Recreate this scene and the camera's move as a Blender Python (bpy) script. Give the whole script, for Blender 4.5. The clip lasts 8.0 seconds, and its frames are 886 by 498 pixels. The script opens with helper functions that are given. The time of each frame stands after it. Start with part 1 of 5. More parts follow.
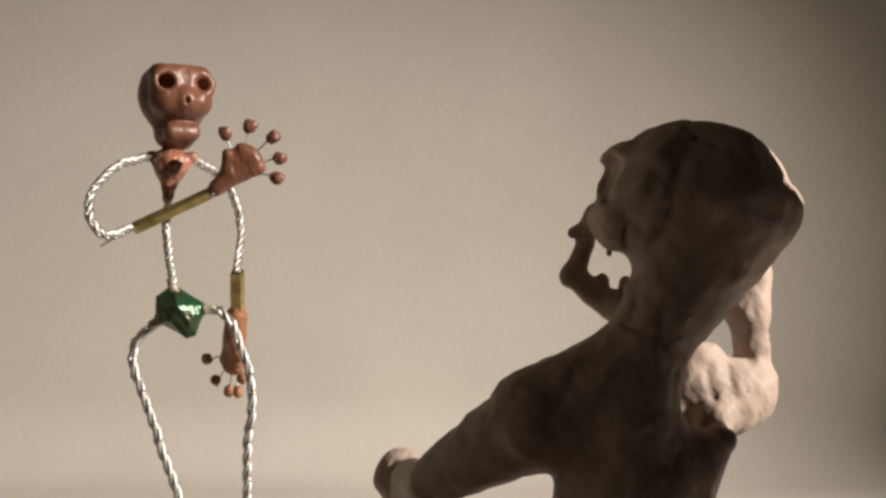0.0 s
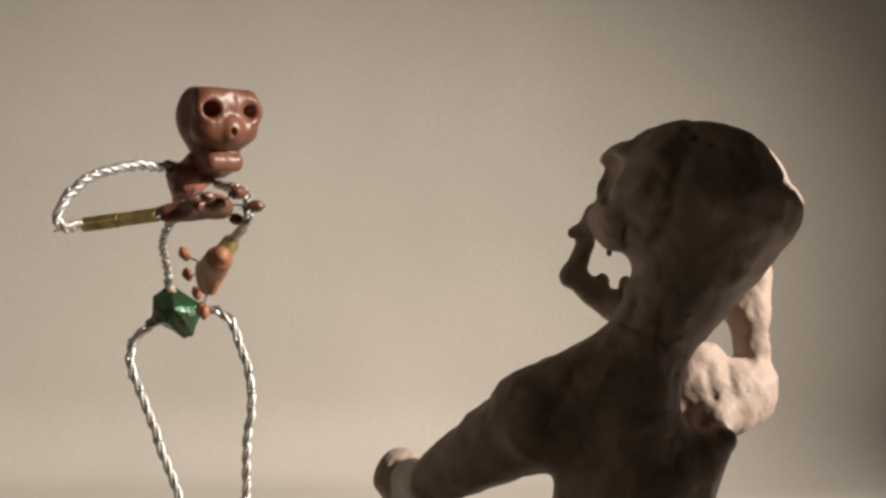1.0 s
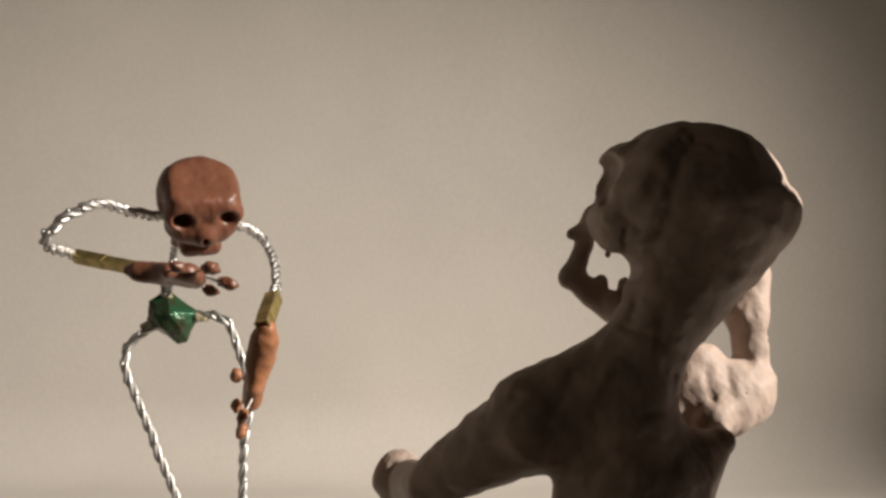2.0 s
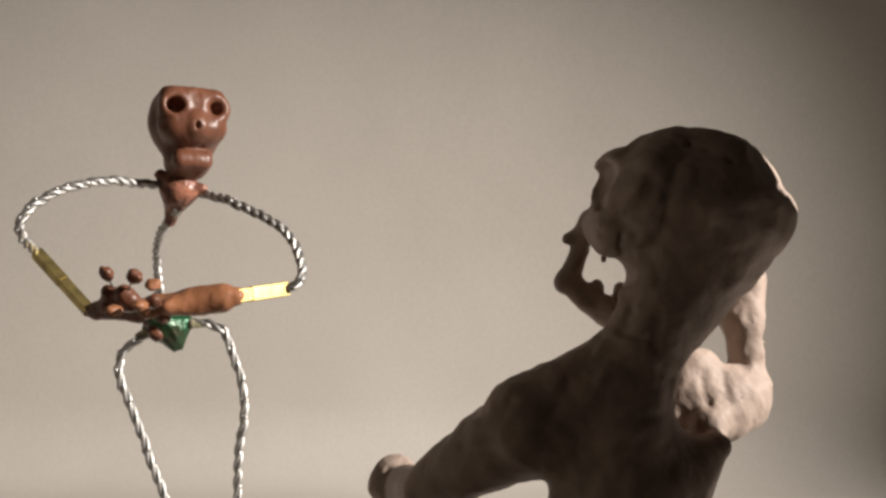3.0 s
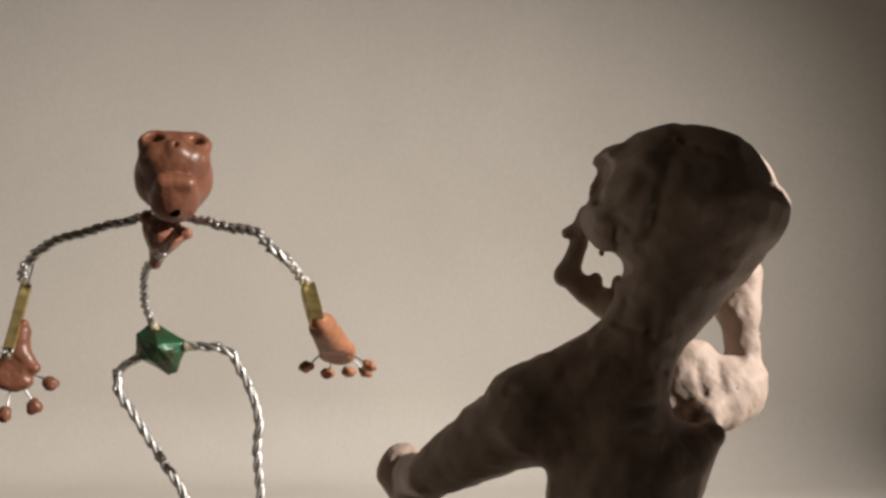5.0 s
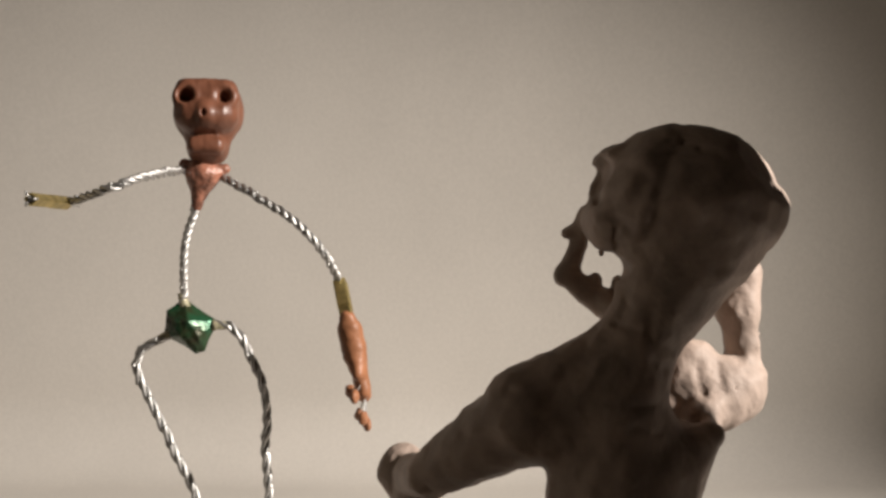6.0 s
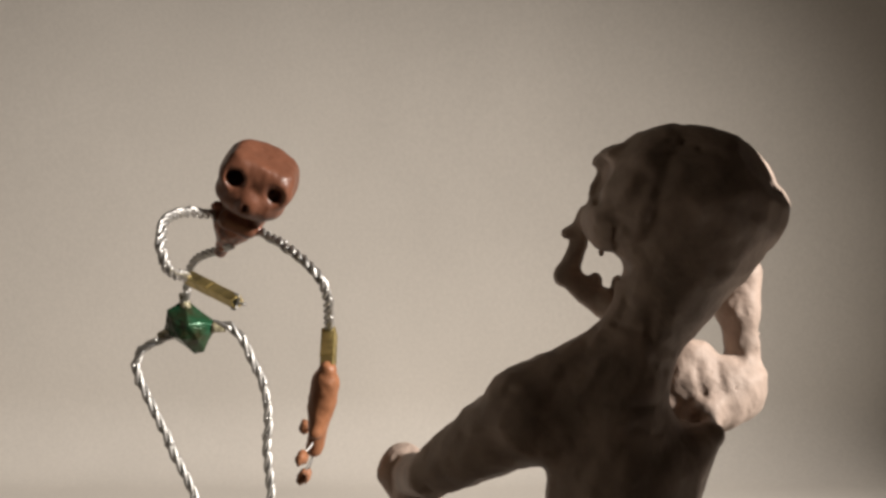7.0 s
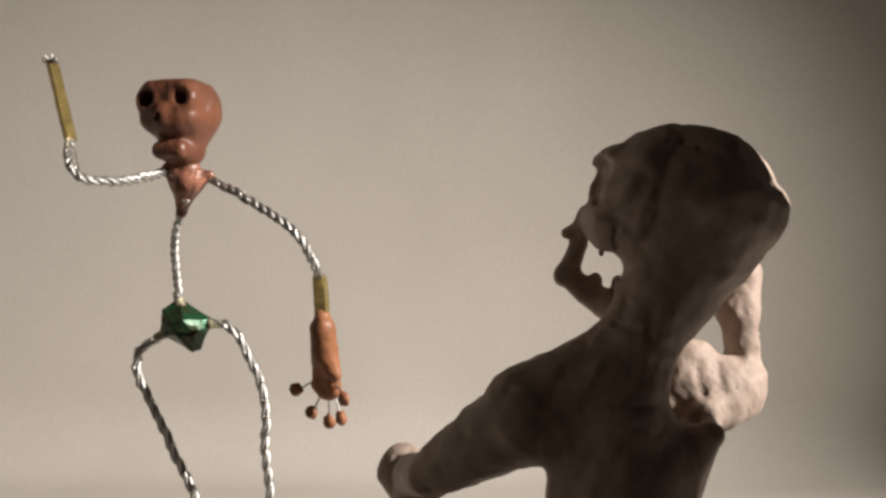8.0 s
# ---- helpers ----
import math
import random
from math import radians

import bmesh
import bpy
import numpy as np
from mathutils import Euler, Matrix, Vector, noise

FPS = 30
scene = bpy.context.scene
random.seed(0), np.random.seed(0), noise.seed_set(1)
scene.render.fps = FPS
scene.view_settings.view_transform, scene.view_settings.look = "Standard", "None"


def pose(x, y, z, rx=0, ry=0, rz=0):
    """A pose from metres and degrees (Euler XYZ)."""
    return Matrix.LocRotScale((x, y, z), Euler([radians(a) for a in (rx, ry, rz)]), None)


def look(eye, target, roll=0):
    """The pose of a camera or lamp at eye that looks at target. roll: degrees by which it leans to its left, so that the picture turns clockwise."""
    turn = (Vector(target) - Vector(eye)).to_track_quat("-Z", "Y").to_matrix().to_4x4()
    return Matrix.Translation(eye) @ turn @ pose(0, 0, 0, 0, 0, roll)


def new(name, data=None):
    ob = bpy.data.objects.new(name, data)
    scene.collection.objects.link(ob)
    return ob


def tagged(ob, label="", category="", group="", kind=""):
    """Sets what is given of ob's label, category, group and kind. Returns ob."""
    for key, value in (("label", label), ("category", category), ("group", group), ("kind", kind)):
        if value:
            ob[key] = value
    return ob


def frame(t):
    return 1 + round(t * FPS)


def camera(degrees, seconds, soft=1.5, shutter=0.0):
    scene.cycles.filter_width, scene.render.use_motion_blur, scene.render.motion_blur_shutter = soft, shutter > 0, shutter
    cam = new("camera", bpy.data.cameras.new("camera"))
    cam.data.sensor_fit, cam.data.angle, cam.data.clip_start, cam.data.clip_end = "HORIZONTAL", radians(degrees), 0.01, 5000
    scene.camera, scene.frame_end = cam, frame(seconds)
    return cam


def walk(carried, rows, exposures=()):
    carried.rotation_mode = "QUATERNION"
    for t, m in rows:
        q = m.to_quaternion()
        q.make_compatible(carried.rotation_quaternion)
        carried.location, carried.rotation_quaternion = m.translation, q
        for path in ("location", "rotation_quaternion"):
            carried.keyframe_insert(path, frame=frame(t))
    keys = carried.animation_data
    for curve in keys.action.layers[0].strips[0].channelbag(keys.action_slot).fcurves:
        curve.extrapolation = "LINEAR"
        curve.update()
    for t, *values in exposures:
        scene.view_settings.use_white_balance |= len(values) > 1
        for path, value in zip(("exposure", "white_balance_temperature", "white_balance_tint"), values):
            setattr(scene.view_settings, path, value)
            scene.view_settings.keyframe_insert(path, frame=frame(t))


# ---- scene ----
MM = 0.001

# ---- the camera, on a tripod, nudged once or twice ----
cam = camera(50.0, 8.0, soft=3.0)
STAND = (0.0, 0.0, 0.130)


def aim(yaw=0.0, pitch=0.0):
    return pose(*STAND, 90 + pitch, 0, yaw)


walk(cam, [(0.0, aim()), (1.7, aim()), (2.7, aim(-0.32, 0.37)), (3.1, aim(-0.32, 0.37)), (3.25, aim()), (8.0, aim())],
     exposures=[(0.0, 0.0, 6650, 10), (1.7, 0.0, 6600, 10), (2.8, 0.0, 6330, 10), (8.0, 0.0, 6360, 10)])

# ---- light: one hooded lamp off to the side, a dim room ----
# world light is added fill, reaching the table through the west wall's opening
world = bpy.data.worlds.new("fill_world")
scene.world = world
world.use_nodes = True
world.node_tree.nodes["Background"].inputs["Color"].default_value = (1.0, 0.82, 0.62, 1)
world.node_tree.nodes["Background"].inputs["Strength"].default_value = 0.42

lamp_data = bpy.data.lights.new("work_lamp_bulb", "SPOT")
lamp_data.energy = 118.0
lamp_data.color = (1.0, 0.905, 0.81)
lamp_data.spot_size = radians(42.9)
lamp_data.spot_blend = 0.976
lamp_data.shadow_soft_size = 0.005
lamp = new("work_lamp_bulb", lamp_data)
lamp.matrix_world = look((1.004, -0.15, 0.642), (-0.80, 0.56, -0.330))


# ---- materials ----
def material(name, base, rough=0.6, metal=0.0, vary=0.12, scale=60.0, bump=0.1, fine=900.0, spec=0.5, dark=None):
    """A surface with two scales of colour variation and fine relief."""
    m = bpy.data.materials.new(name)
    m.use_nodes = True
    t = m.node_tree
    b = t.nodes["Principled BSDF"]
    b.inputs["Roughness"].default_value, b.inputs["Metallic"].default_value = rough, metal
    b.inputs["Specular IOR Level"].default_value = spec
    co = t.nodes.new("ShaderNodeTexCoord")
    n1, n2 = t.nodes.new("ShaderNodeTexNoise"), t.nodes.new("ShaderNodeTexNoise")
    n1.inputs["Scale"].default_value, n1.inputs["Detail"].default_value = scale, 5.0
    n2.inputs["Scale"].default_value, n2.inputs["Detail"].default_value = fine, 4.0
    for n in (n1, n2):
        t.links.new(co.outputs["Object"], n.inputs["Vector"])
    low = dark or tuple(c * (1 - 2.2 * vary) for c in base)
    ramp = t.nodes.new("ShaderNodeValToRGB")
    ramp.color_ramp.elements[0].position, ramp.color_ramp.elements[1].position = 0.3, 0.68
    ramp.color_ramp.elements[0].color = (*low, 1)
    ramp.color_ramp.elements[1].color = (*(min(1.0, c * (1 + vary)) for c in base), 1)
    t.links.new(n1.outputs["Fac"], ramp.inputs["Fac"])
    mix = t.nodes.new("ShaderNodeMix")
    mix.data_type, mix.blend_type = "RGBA", "MULTIPLY"
    mix.inputs["Factor"].default_value = 0.35
    t.links.new(ramp.outputs["Color"], mix.inputs["A"])
    t.links.new(n2.outputs["Color"], mix.inputs["B"])
    grey = t.nodes.new("ShaderNodeMapRange")
    grey.inputs["To Min"].default_value, grey.inputs["To Max"].default_value = 0.72, 1.25
    t.links.new(n2.outputs["Fac"], grey.inputs["Value"])
    t.links.new(grey.outputs["Result"], mix.inputs["B"])
    t.links.new(mix.outputs["Result"], b.inputs["Base Color"])
    if bump:
        add = t.nodes.new("ShaderNodeMath")
        add.operation = "MULTIPLY_ADD"
        add.inputs[1].default_value = 3.0
        t.links.new(n1.outputs["Fac"], add.inputs[0])
        t.links.new(n2.outputs["Fac"], add.inputs[2])
        bp = t.nodes.new("ShaderNodeBump")
        bp.inputs["Strength"].default_value, bp.inputs["Distance"].default_value = bump, 0.0006
        t.links.new(add.outputs[0], bp.inputs["Height"])
        t.links.new(bp.outputs["Normal"], b.inputs["Normal"])
    return m


PAPER = material("grey_paper", (0.62, 0.585, 0.535), 0.9, vary=0.03, scale=9, bump=0.05, fine=500, spec=0.15)
PLASTER = material("room_plaster", (0.45, 0.42, 0.38), 0.9, vary=0.05, scale=3, bump=0.05, fine=80)
BOARDS = material("table_wood", (0.24, 0.14, 0.08), 0.5, vary=0.2, scale=14, bump=0.1, fine=200)
CLAY_GREY = material("grey_pink_clay", (0.46, 0.36, 0.30), 0.6, vary=0.12, scale=110, bump=0.28, fine=900, spec=0.35)
CLAY_RED = material("red_brown_clay", (0.185, 0.074, 0.042), 0.40, vary=0.12, scale=140, bump=0.10, fine=1600, spec=0.5)
CLAY_TAN = material("tan_brown_clay", (0.36, 0.155, 0.075), 0.46, vary=0.12, scale=140, bump=0.12, fine=1600, spec=0.4)
WIRE = material("tinned_wire", (0.64, 0.63, 0.61), 0.48, 1.0, vary=0.14, scale=260, bump=0.05, fine=1500)
BRASS = material("worn_brass", (0.60, 0.48, 0.20), 0.50, 1.0, vary=0.2, scale=220, bump=0.05, fine=1500)
GREEN = material("green_foil", (0.012, 0.078, 0.036), 0.22, 0.3, vary=0.45, scale=200, bump=0.3, fine=900, dark=(0.05, 0.04, 0.018))
RESIN = material("yellowed_resin", (0.46, 0.42, 0.28), 0.25, 0.1, vary=0.25, scale=300, bump=0.3, fine=1200)
PINK = material("copper_pink_resin", (0.37, 0.16, 0.105), 0.22, 0.0, vary=0.35, scale=260, bump=0.5, fine=900)


# ---- builders ----
def mesh_of(name, bm, *mats, smooth=True):
    me = bpy.data.meshes.new(name)
    bm.normal_update()
    bm.to_mesh(me)
    bm.free()
    for m in mats:
        me.materials.append(m)
    for p in me.polygons:
        p.use_smooth = smooth
    return me


def part(name, data, parent, label=""):
    ob = new(name, data)
    ob.parent = parent
    return tagged(ob, label)


def tube_along(bm, pts, radii, sides=8, mat=0, cap=True):
    """A round skin along a line of points."""
    rings, up = [], Vector((0.31, 0.74, 0.6)).normalized()
    for i, p in enumerate(pts):
        d = (pts[min(i + 1, len(pts) - 1)] - pts[max(i - 1, 0)]).normalized()
        a = d.cross(up).normalized()
        c = d.cross(a)
        rings.append([bm.verts.new(p + radii[i] * (a * math.cos(2 * math.pi * k / sides) + c * math.sin(2 * math.pi * k / sides)))
                      for k in range(sides)])
    made = []
    for r, s in zip(rings, rings[1:]):
        for k in range(sides):
            made.append(bm.faces.new((r[k], s[k], s[(k + 1) % sides], r[(k + 1) % sides])))
    if cap:
        made += [bm.faces.new(rings[0]), bm.faces.new(rings[-1][::-1])]
    for f in made:
        f.material_index = mat


def skin(field, lo, hi, step):
    """Vertices and quads of the surface on which field(x, y, z) is nought."""
    n = [int((b - a) / step) + 2 for a, b in zip(lo, hi)]
    ax = [np.float32(a) + np.float32(step) * np.arange(k, dtype=np.float32) for a, k in zip(lo, n)]
    f = field(*np.meshgrid(*ax, indexing="ij"))
    cells = tuple(k - 1 for k in n)
    count, total = np.zeros(cells, np.float32), np.zeros((*cells, 3), np.float32)
    for axis in range(3):
        others = [k for k in range(3) if k != axis]
        for u in (0, 1):
            for v in (0, 1):
                off = [0, 0, 0]
                off[others[0]], off[others[1]] = u, v
                s0 = tuple(slice(o, o + c) for o, c in zip(off, cells))
                off[axis] = 1
                s1 = tuple(slice(o, o + c) for o, c in zip(off, cells))
                off[axis] = 0
                a, b = f[s0], f[s1]
                hit = (a < 0) != (b < 0)
                t = np.where(hit, a / np.where(hit, a - b, 1), 0)
                count += hit
                for k in range(3):
                    total[..., k] += hit * (off[k] + (t if k == axis else 0))
    act = count > 0
    index = np.full(cells, -1, np.int64)
    index[act] = np.arange(act.sum())
    verts = (np.argwhere(act) + total[act] / count[act][:, None]) * step + np.array(lo)
    quads = []
    for axis in range(3):
        b, c = (axis + 1) % 3, (axis + 2) % 3
        sl0, sl1 = [slice(1, k - 1) for k in n], [slice(1, k - 1) for k in n]
        sl1[axis] = slice(2, n[axis])
        a0, a1 = f[tuple(sl0)] < 0, f[tuple(sl1)] < 0
        for flip in (False, True):
            at = np.argwhere((a0 & ~a1) if not flip else (~a0 & a1)) + 1
            ring = []
            for db, dc in ((0, 0), (-1, 0), (-1, -1), (0, -1)):
                q = at.copy()
                q[:, b] += db
                q[:, c] += dc
                ring.append(index[q[:, 0], q[:, 1], q[:, 2]])
            quads.append(np.stack(ring[::-1] if flip else ring, 1))
    return verts, np.concatenate(quads)


class Clay:
    """Lumps of clay pressed into one another, and dents pressed into them; millimetres."""

    def __init__(self, x, y, z):
        self.x, self.y, self.z = x, y, z
        self.d = np.full(x.shape, 1e3, np.float32)

    def blend(self, d, k):
        h = np.clip(0.5 + 0.5 * (self.d - d) / k, 0, 1)
        self.d = self.d * (1 - h) + d * h - k * h * (1 - h)

    def cone(self, a, b, k):
        (ax, ay, az, ar), (bx, by, bz, br) = a, b
        dx, dy, dz = bx - ax, by - ay, bz - az
        t = np.clip(((self.x - ax) * dx + (self.y - ay) * dy + (self.z - az) * dz) / (dx * dx + dy * dy + dz * dz), 0, 1)
        self.blend(np.sqrt((self.x - ax - t * dx) ** 2 + (self.y - ay - t * dy) ** 2 + (self.z - az - t * dz) ** 2) - (ar + t * (br - ar)), k)

    def egg_field(self, c, r):
        q = np.sqrt(((self.x - c[0]) / r[0]) ** 2 + ((self.y - c[1]) / r[1]) ** 2 + ((self.z - c[2]) / r[2]) ** 2)
        g = np.sqrt(((self.x - c[0]) / r[0] ** 2) ** 2 + ((self.y - c[1]) / r[1] ** 2) ** 2 + ((self.z - c[2]) / r[2] ** 2) ** 2)
        return q * (q - 1) / np.maximum(g, 1e-6)

    def egg(self, c, r, k):
        self.blend(self.egg_field(c, r), k)

    def dig(self, c, r, k):
        d = -self.egg_field(c, r)
        h = np.clip(0.5 - 0.5 * (self.d - d) / k, 0, 1)
        self.d = self.d * (1 - h) + d * h + k * h * (1 - h)

    def box(self, c, r, round_, k):
        q = [np.abs(p - m) - (w - round_) for p, m, w in zip((self.x, self.y, self.z), c, r)]
        out = np.sqrt(sum(np.maximum(p, 0) ** 2 for p in q)) + np.minimum(np.maximum(np.maximum(q[0], q[1]), q[2]), 0)
        self.blend(out - round_, k)

    def stroke(self, line, wide, deep):
        """A thumb stroke pressed into the back of the figure along a line of (x, z); a ridge where deep is negative."""
        for (ax, az), (bx, bz) in zip(line, line[1:]):
            dx, dz = bx - ax, bz - az
            t = np.clip(((self.x - ax) * dx + (self.z - az) * dz) / (dx * dx + dz * dz), 0, 1)
            near = np.exp(-((self.x - ax - t * dx) ** 2 + (self.z - az - t * dz) ** 2) / wide ** 2)
            self.d += deep * near * np.clip((14 - self.y) / 6, 0, 1)

    def pare(self, n, c, k):
        """A flat pared off with a blade: nothing is left beyond the plane n . p = c."""
        d = self.x * n[0] + self.y * n[1] + self.z * n[2] - c
        h = np.clip(0.5 - 0.5 * (self.d - d) / k, 0, 1)
        self.d = self.d * (1 - h) + d * h + k * h * (1 - h)

    def knead(self, amount, size, seed):
        """Uneven finger-pressed surface."""
        rng = np.random.RandomState(seed)
        for octave in range(3):
            s = size / 1.9 ** octave
            for _ in range(4):
                w = rng.normal(size=3)
                w = w / np.linalg.norm(w) * 2 * math.pi / s
                v = rng.normal(size=3)
                v = v / np.linalg.norm(v) * 2 * math.pi / (s * 1.4)
                ph = rng.uniform(0, 6.28, 2)
                self.d += amount / 1.7 ** octave * 0.35 * np.sin(self.x * w[0] + self.y * w[1] + self.z * w[2] + ph[0]
                                                            + 1.3 * np.sin(self.x * v[0] + self.y * v[1] + self.z * v[2] + ph[1]))


def clay_mesh(name, shape, lo, hi, step, mat, size=1.0):
    verts, quads = skin(shape, lo, hi, step)
    me = bpy.data.meshes.new(name)
    me.from_pydata((verts * MM * size).tolist(), [], quads.tolist())
    me.materials.append(mat)
    for p in me.polygons:
        p.use_smooth = True
    me.update()
    return me


# ---- the place: table, paper sweep, room ----
def slab(name, lo, hi, mat, kind="structure", label=""):
    bm = bmesh.new()
    bmesh.ops.create_cube(bm, size=1)
    for v in bm.verts:
        v.co = Vector(((lo[i] + hi[i]) / 2 + v.co[i] * (hi[i] - lo[i]) for i in range(3)))
    return tagged(new(name, mesh_of(name, bm, mat, smooth=False)), label, kind=kind)


def paper_sweep():
    """One sheet that lies on the table, curves up and stands as the background."""
    y1, r, top, half, thick = 0.56, 0.045, 0.62, 0.75, 0.0006
    line = [(-0.12, 0.0), (0.1, 0.0), (0.3, 0.0), (0.45, 0.0)]
    for k in range(13):
        a = math.pi / 2 * k / 12
        line.append((y1 - r + r * math.sin(a), r - r * math.cos(a)))
    line += [(y1, r + (top - r) * k / 8) for k in range(1, 9)]
    bm = bmesh.new()
    cols = 24
    front, back = [], []
    for i, (y, z) in enumerate(line):
        p, q = line[max(i - 1, 0)], line[min(i + 1, len(line) - 1)]
        ny, nz = -(q[1] - p[1]), q[0] - p[0]
        s = math.hypot(ny, nz)
        fr, bk = [], []
        for k in range(cols + 1):
            x = -half + 2 * half * k / cols
            sag = 0.0012 * math.sin(x * 7.0 + z * 4) * min(1, z / 0.2)
            fr.append(bm.verts.new((x, y + sag, z)))
            bk.append(bm.verts.new((x, y + sag - ny / s * thick, z - nz / s * thick)))
        front.append(fr), back.append(bk)
    for i in range(len(line) - 1):
        for k in range(cols):
            bm.faces.new((front[i][k], front[i][k + 1], front[i + 1][k + 1], front[i + 1][k]))
            bm.faces.new((back[i][k + 1], back[i][k], back[i + 1][k], back[i + 1][k + 1]))
    return tagged(new("backdrop", mesh_of("backdrop", bm, PAPER)), "plain warm grey paper sweep curving up behind the figures", kind="structure")


paper_sweep()
slab("table_top", (-0.9, -0.45, -0.031), (0.9, 0.75, -0.001), BOARDS, label="dark wooden table top under the paper sweep")
slab("floor", (-1.6, -1.6, -0.78), (1.6, 1.6, -0.75), BOARDS)
slab("ceiling", (-1.6, -1.6, 1.6), (1.6, 1.6, 1.65), PLASTER)
slab("wall_north", (-1.6, 1.6, -0.75), (1.6, 1.65, 1.6), PLASTER)

slab("wall_south", (-1.6, -1.65, -0.75), (1.6, -1.6, 1.6), PLASTER)


def fill_opening_wall():
    """A wall beside the table with an unseen opening added for dim fill light."""
    bm = bmesh.new()
    for lo, hi in (((-1.65, -1.6, -0.75), (-1.6, 1.6, 0.15)), ((-1.65, -1.6, 1.2), (-1.6, 1.6, 1.6)),
                   ((-1.65, -1.6, 0.15), (-1.6, -0.70, 1.2)), ((-1.65, 0.50, 0.15), (-1.6, 1.6, 1.2))):
        for v in bmesh.ops.create_cube(bm, size=1)["verts"]:
            v.co = Vector(((lo[i] + hi[i]) / 2 + v.co[i] * (hi[i] - lo[i]) for i in range(3)))
    return tagged(new("wall_west", mesh_of("wall_west", bm, PLASTER, smooth=False)), kind="structure")


fill_opening_wall()
slab("wall_east", (1.6, -1.6, -0.75), (1.65, 1.6, 1.6), PLASTER)


# an unseen black card, added between the lamp and the near figure to shade it
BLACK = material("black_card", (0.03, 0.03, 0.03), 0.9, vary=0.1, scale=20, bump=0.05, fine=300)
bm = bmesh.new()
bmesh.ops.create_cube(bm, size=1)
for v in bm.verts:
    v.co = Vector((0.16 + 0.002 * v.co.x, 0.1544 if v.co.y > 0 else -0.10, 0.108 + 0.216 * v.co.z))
card = tagged(new("added_shade_card", mesh_of("added_shade_card", bm, BLACK, smooth=False)), "black card added out of view to shade the near figure", "card")

# ---- the clay figure that sits and watches, chin on its arm ----
def seated_shape(x, y, z):
    c = Clay(x, y, z)
    cone, egg, dig = c.cone, c.egg, c.dig
    cone((6.6, 0.0, 14.5, 16.5), (-4.7, 0.0, -11.3, 7.5), 2.3)
    egg((1.7, 0.0, 17.9), (17.9, 17.0, 13.8), 3.4)
    egg((16.2, 1.1, 16.1), (8.4, 9.7, 8.9), 2.8)
    egg((-8.6, 2.3, 20.7), (7.5, 11.4, 8.0), 2.8)
    egg((-11.1, 1.1, 12.2), (5.9, 9.1, 6.1), 2.3)
    cone((-15.4, 6.8, 14.7, 1.8), (-16.7, 10.7, 8.0, 2.0), 1.1)
    cone((-16.7, 10.7, 8.0, 2.0), (-19.6, 11.9, 1.0, 2.4), 1.1)
    cone((-19.6, 11.9, 0.8, 2.4), (-11.8, 11.3, -4.7, 3.1), 1.4)
    cone((-11.8, 11.3, -4.7, 3.1), (-6.4, 4.5, -8.8, 3.9), 1.4)
    cone((-19.7, 9.6, 10.0, 0.9), (-16.2, 8.5, 11.5, 1.4), 0.7)
    cone((-6.1, 0.0, -11.3, 6.3), (-11.9, 0.0, -26.6, 10.9), 4.0)
    cone((-10.7, 0.0, -26.6, 11.1), (-10.7, 0.0, -45.2, 12.7), 3.4)
    cone((-5.9, 0.0, -35.3, 9.7), (-5.9, 0.0, -41.8, 9.5), 3.4)
    cone((-3.6, 0.0, -43.5, 7.9), (1.6, 1.4, -36.0, 5.2), 2.8)
    cone((-10.7, 0.0, -45.2, 12.7), (-5.7, 0.0, -105.1, 18.6), 6.8)
    cone((-9.0, 0.0, -15.8, 8.1), (-28.9, -0.6, -25.0, 7.9), 4.5)
    cone((-29.4, -0.6, -27.9, 9.5), (-49.3, 15.8, -43.4, 5.6), 2.8)
    cone((-49.3, 15.8, -43.7, 5.1), (-56.2, 58.0, -53.6, 5.3), 1.1)
    cone((-21.5, 0.0, -29.4, 8.8), (-17.0, 0.0, -33.9, 7.9), 3.4)
    egg((-58.4, 60.0, -52.8), (6.8, 7.2, 7.0), 1.4)
    cone((-57.8, 60.0, -55.2, 5.8), (-45.4, 30.0, -67.6, 5.8), 2.3)
    cone((-45.0, 22.6, -65.3, 5.6), (-21.5, 0.0, -76.9, 6.8), 2.3)
    egg((13.8, 13.0, -24.4), (10.4, 7.2, 8.2), 1.6)
    cone((15.8, 12.7, -24.0, 6.3), (9.4, 6.8, -28.1, 4.7), 1.8)
    cone((-1.4, 14.6, -25.4, 8.4), (12.6, 13.6, -26.4, 7.2), 1.6)
    egg((6.5, 13.4, -21.6), (8.6, 8.0, 8.0), 1.6)
    cone((19.4, 13.6, -22.5, 5.0), (20.8, 13.6, -25.6, 3.0), 1.7)
    cone((8.6, 0.0, -31.6, 3.2), (-0.5, -0.5, -38.0, 9.3), 3.0)
    cone((0.5, 3.0, -40.0, 8.0), (-6.5, 1.0, -49.0, 9.0), 2.0)
    cone((19.6, 14.7, -20.0, 4.2), (19.3, 14.7, -14.2, 3.8), 1.4)
    cone((19.3, 14.7, -14.2, 3.8), (18.5, 14.7, -7.2, 4.7), 1.0)
    cone((18.5, 14.7, -7.2, 4.9), (19.6, 15.3, 0.7, 4.4), 1.2)
    cone((23.8, 14.5, -12.1, 0.4), (21.2, 14.5, -11.5, 0.9), 0.3)
    egg((6.4, 12.0, -16.0), (5.4, 4.1, 3.0), 3.0)
    dig((-15.3, -2.3, 21.9), (2.7, 6.7, 3.8), 1.1)
    dig((-12.0, 2.3, 2.9), (3.8, 25.2, 3.1), 0.5)
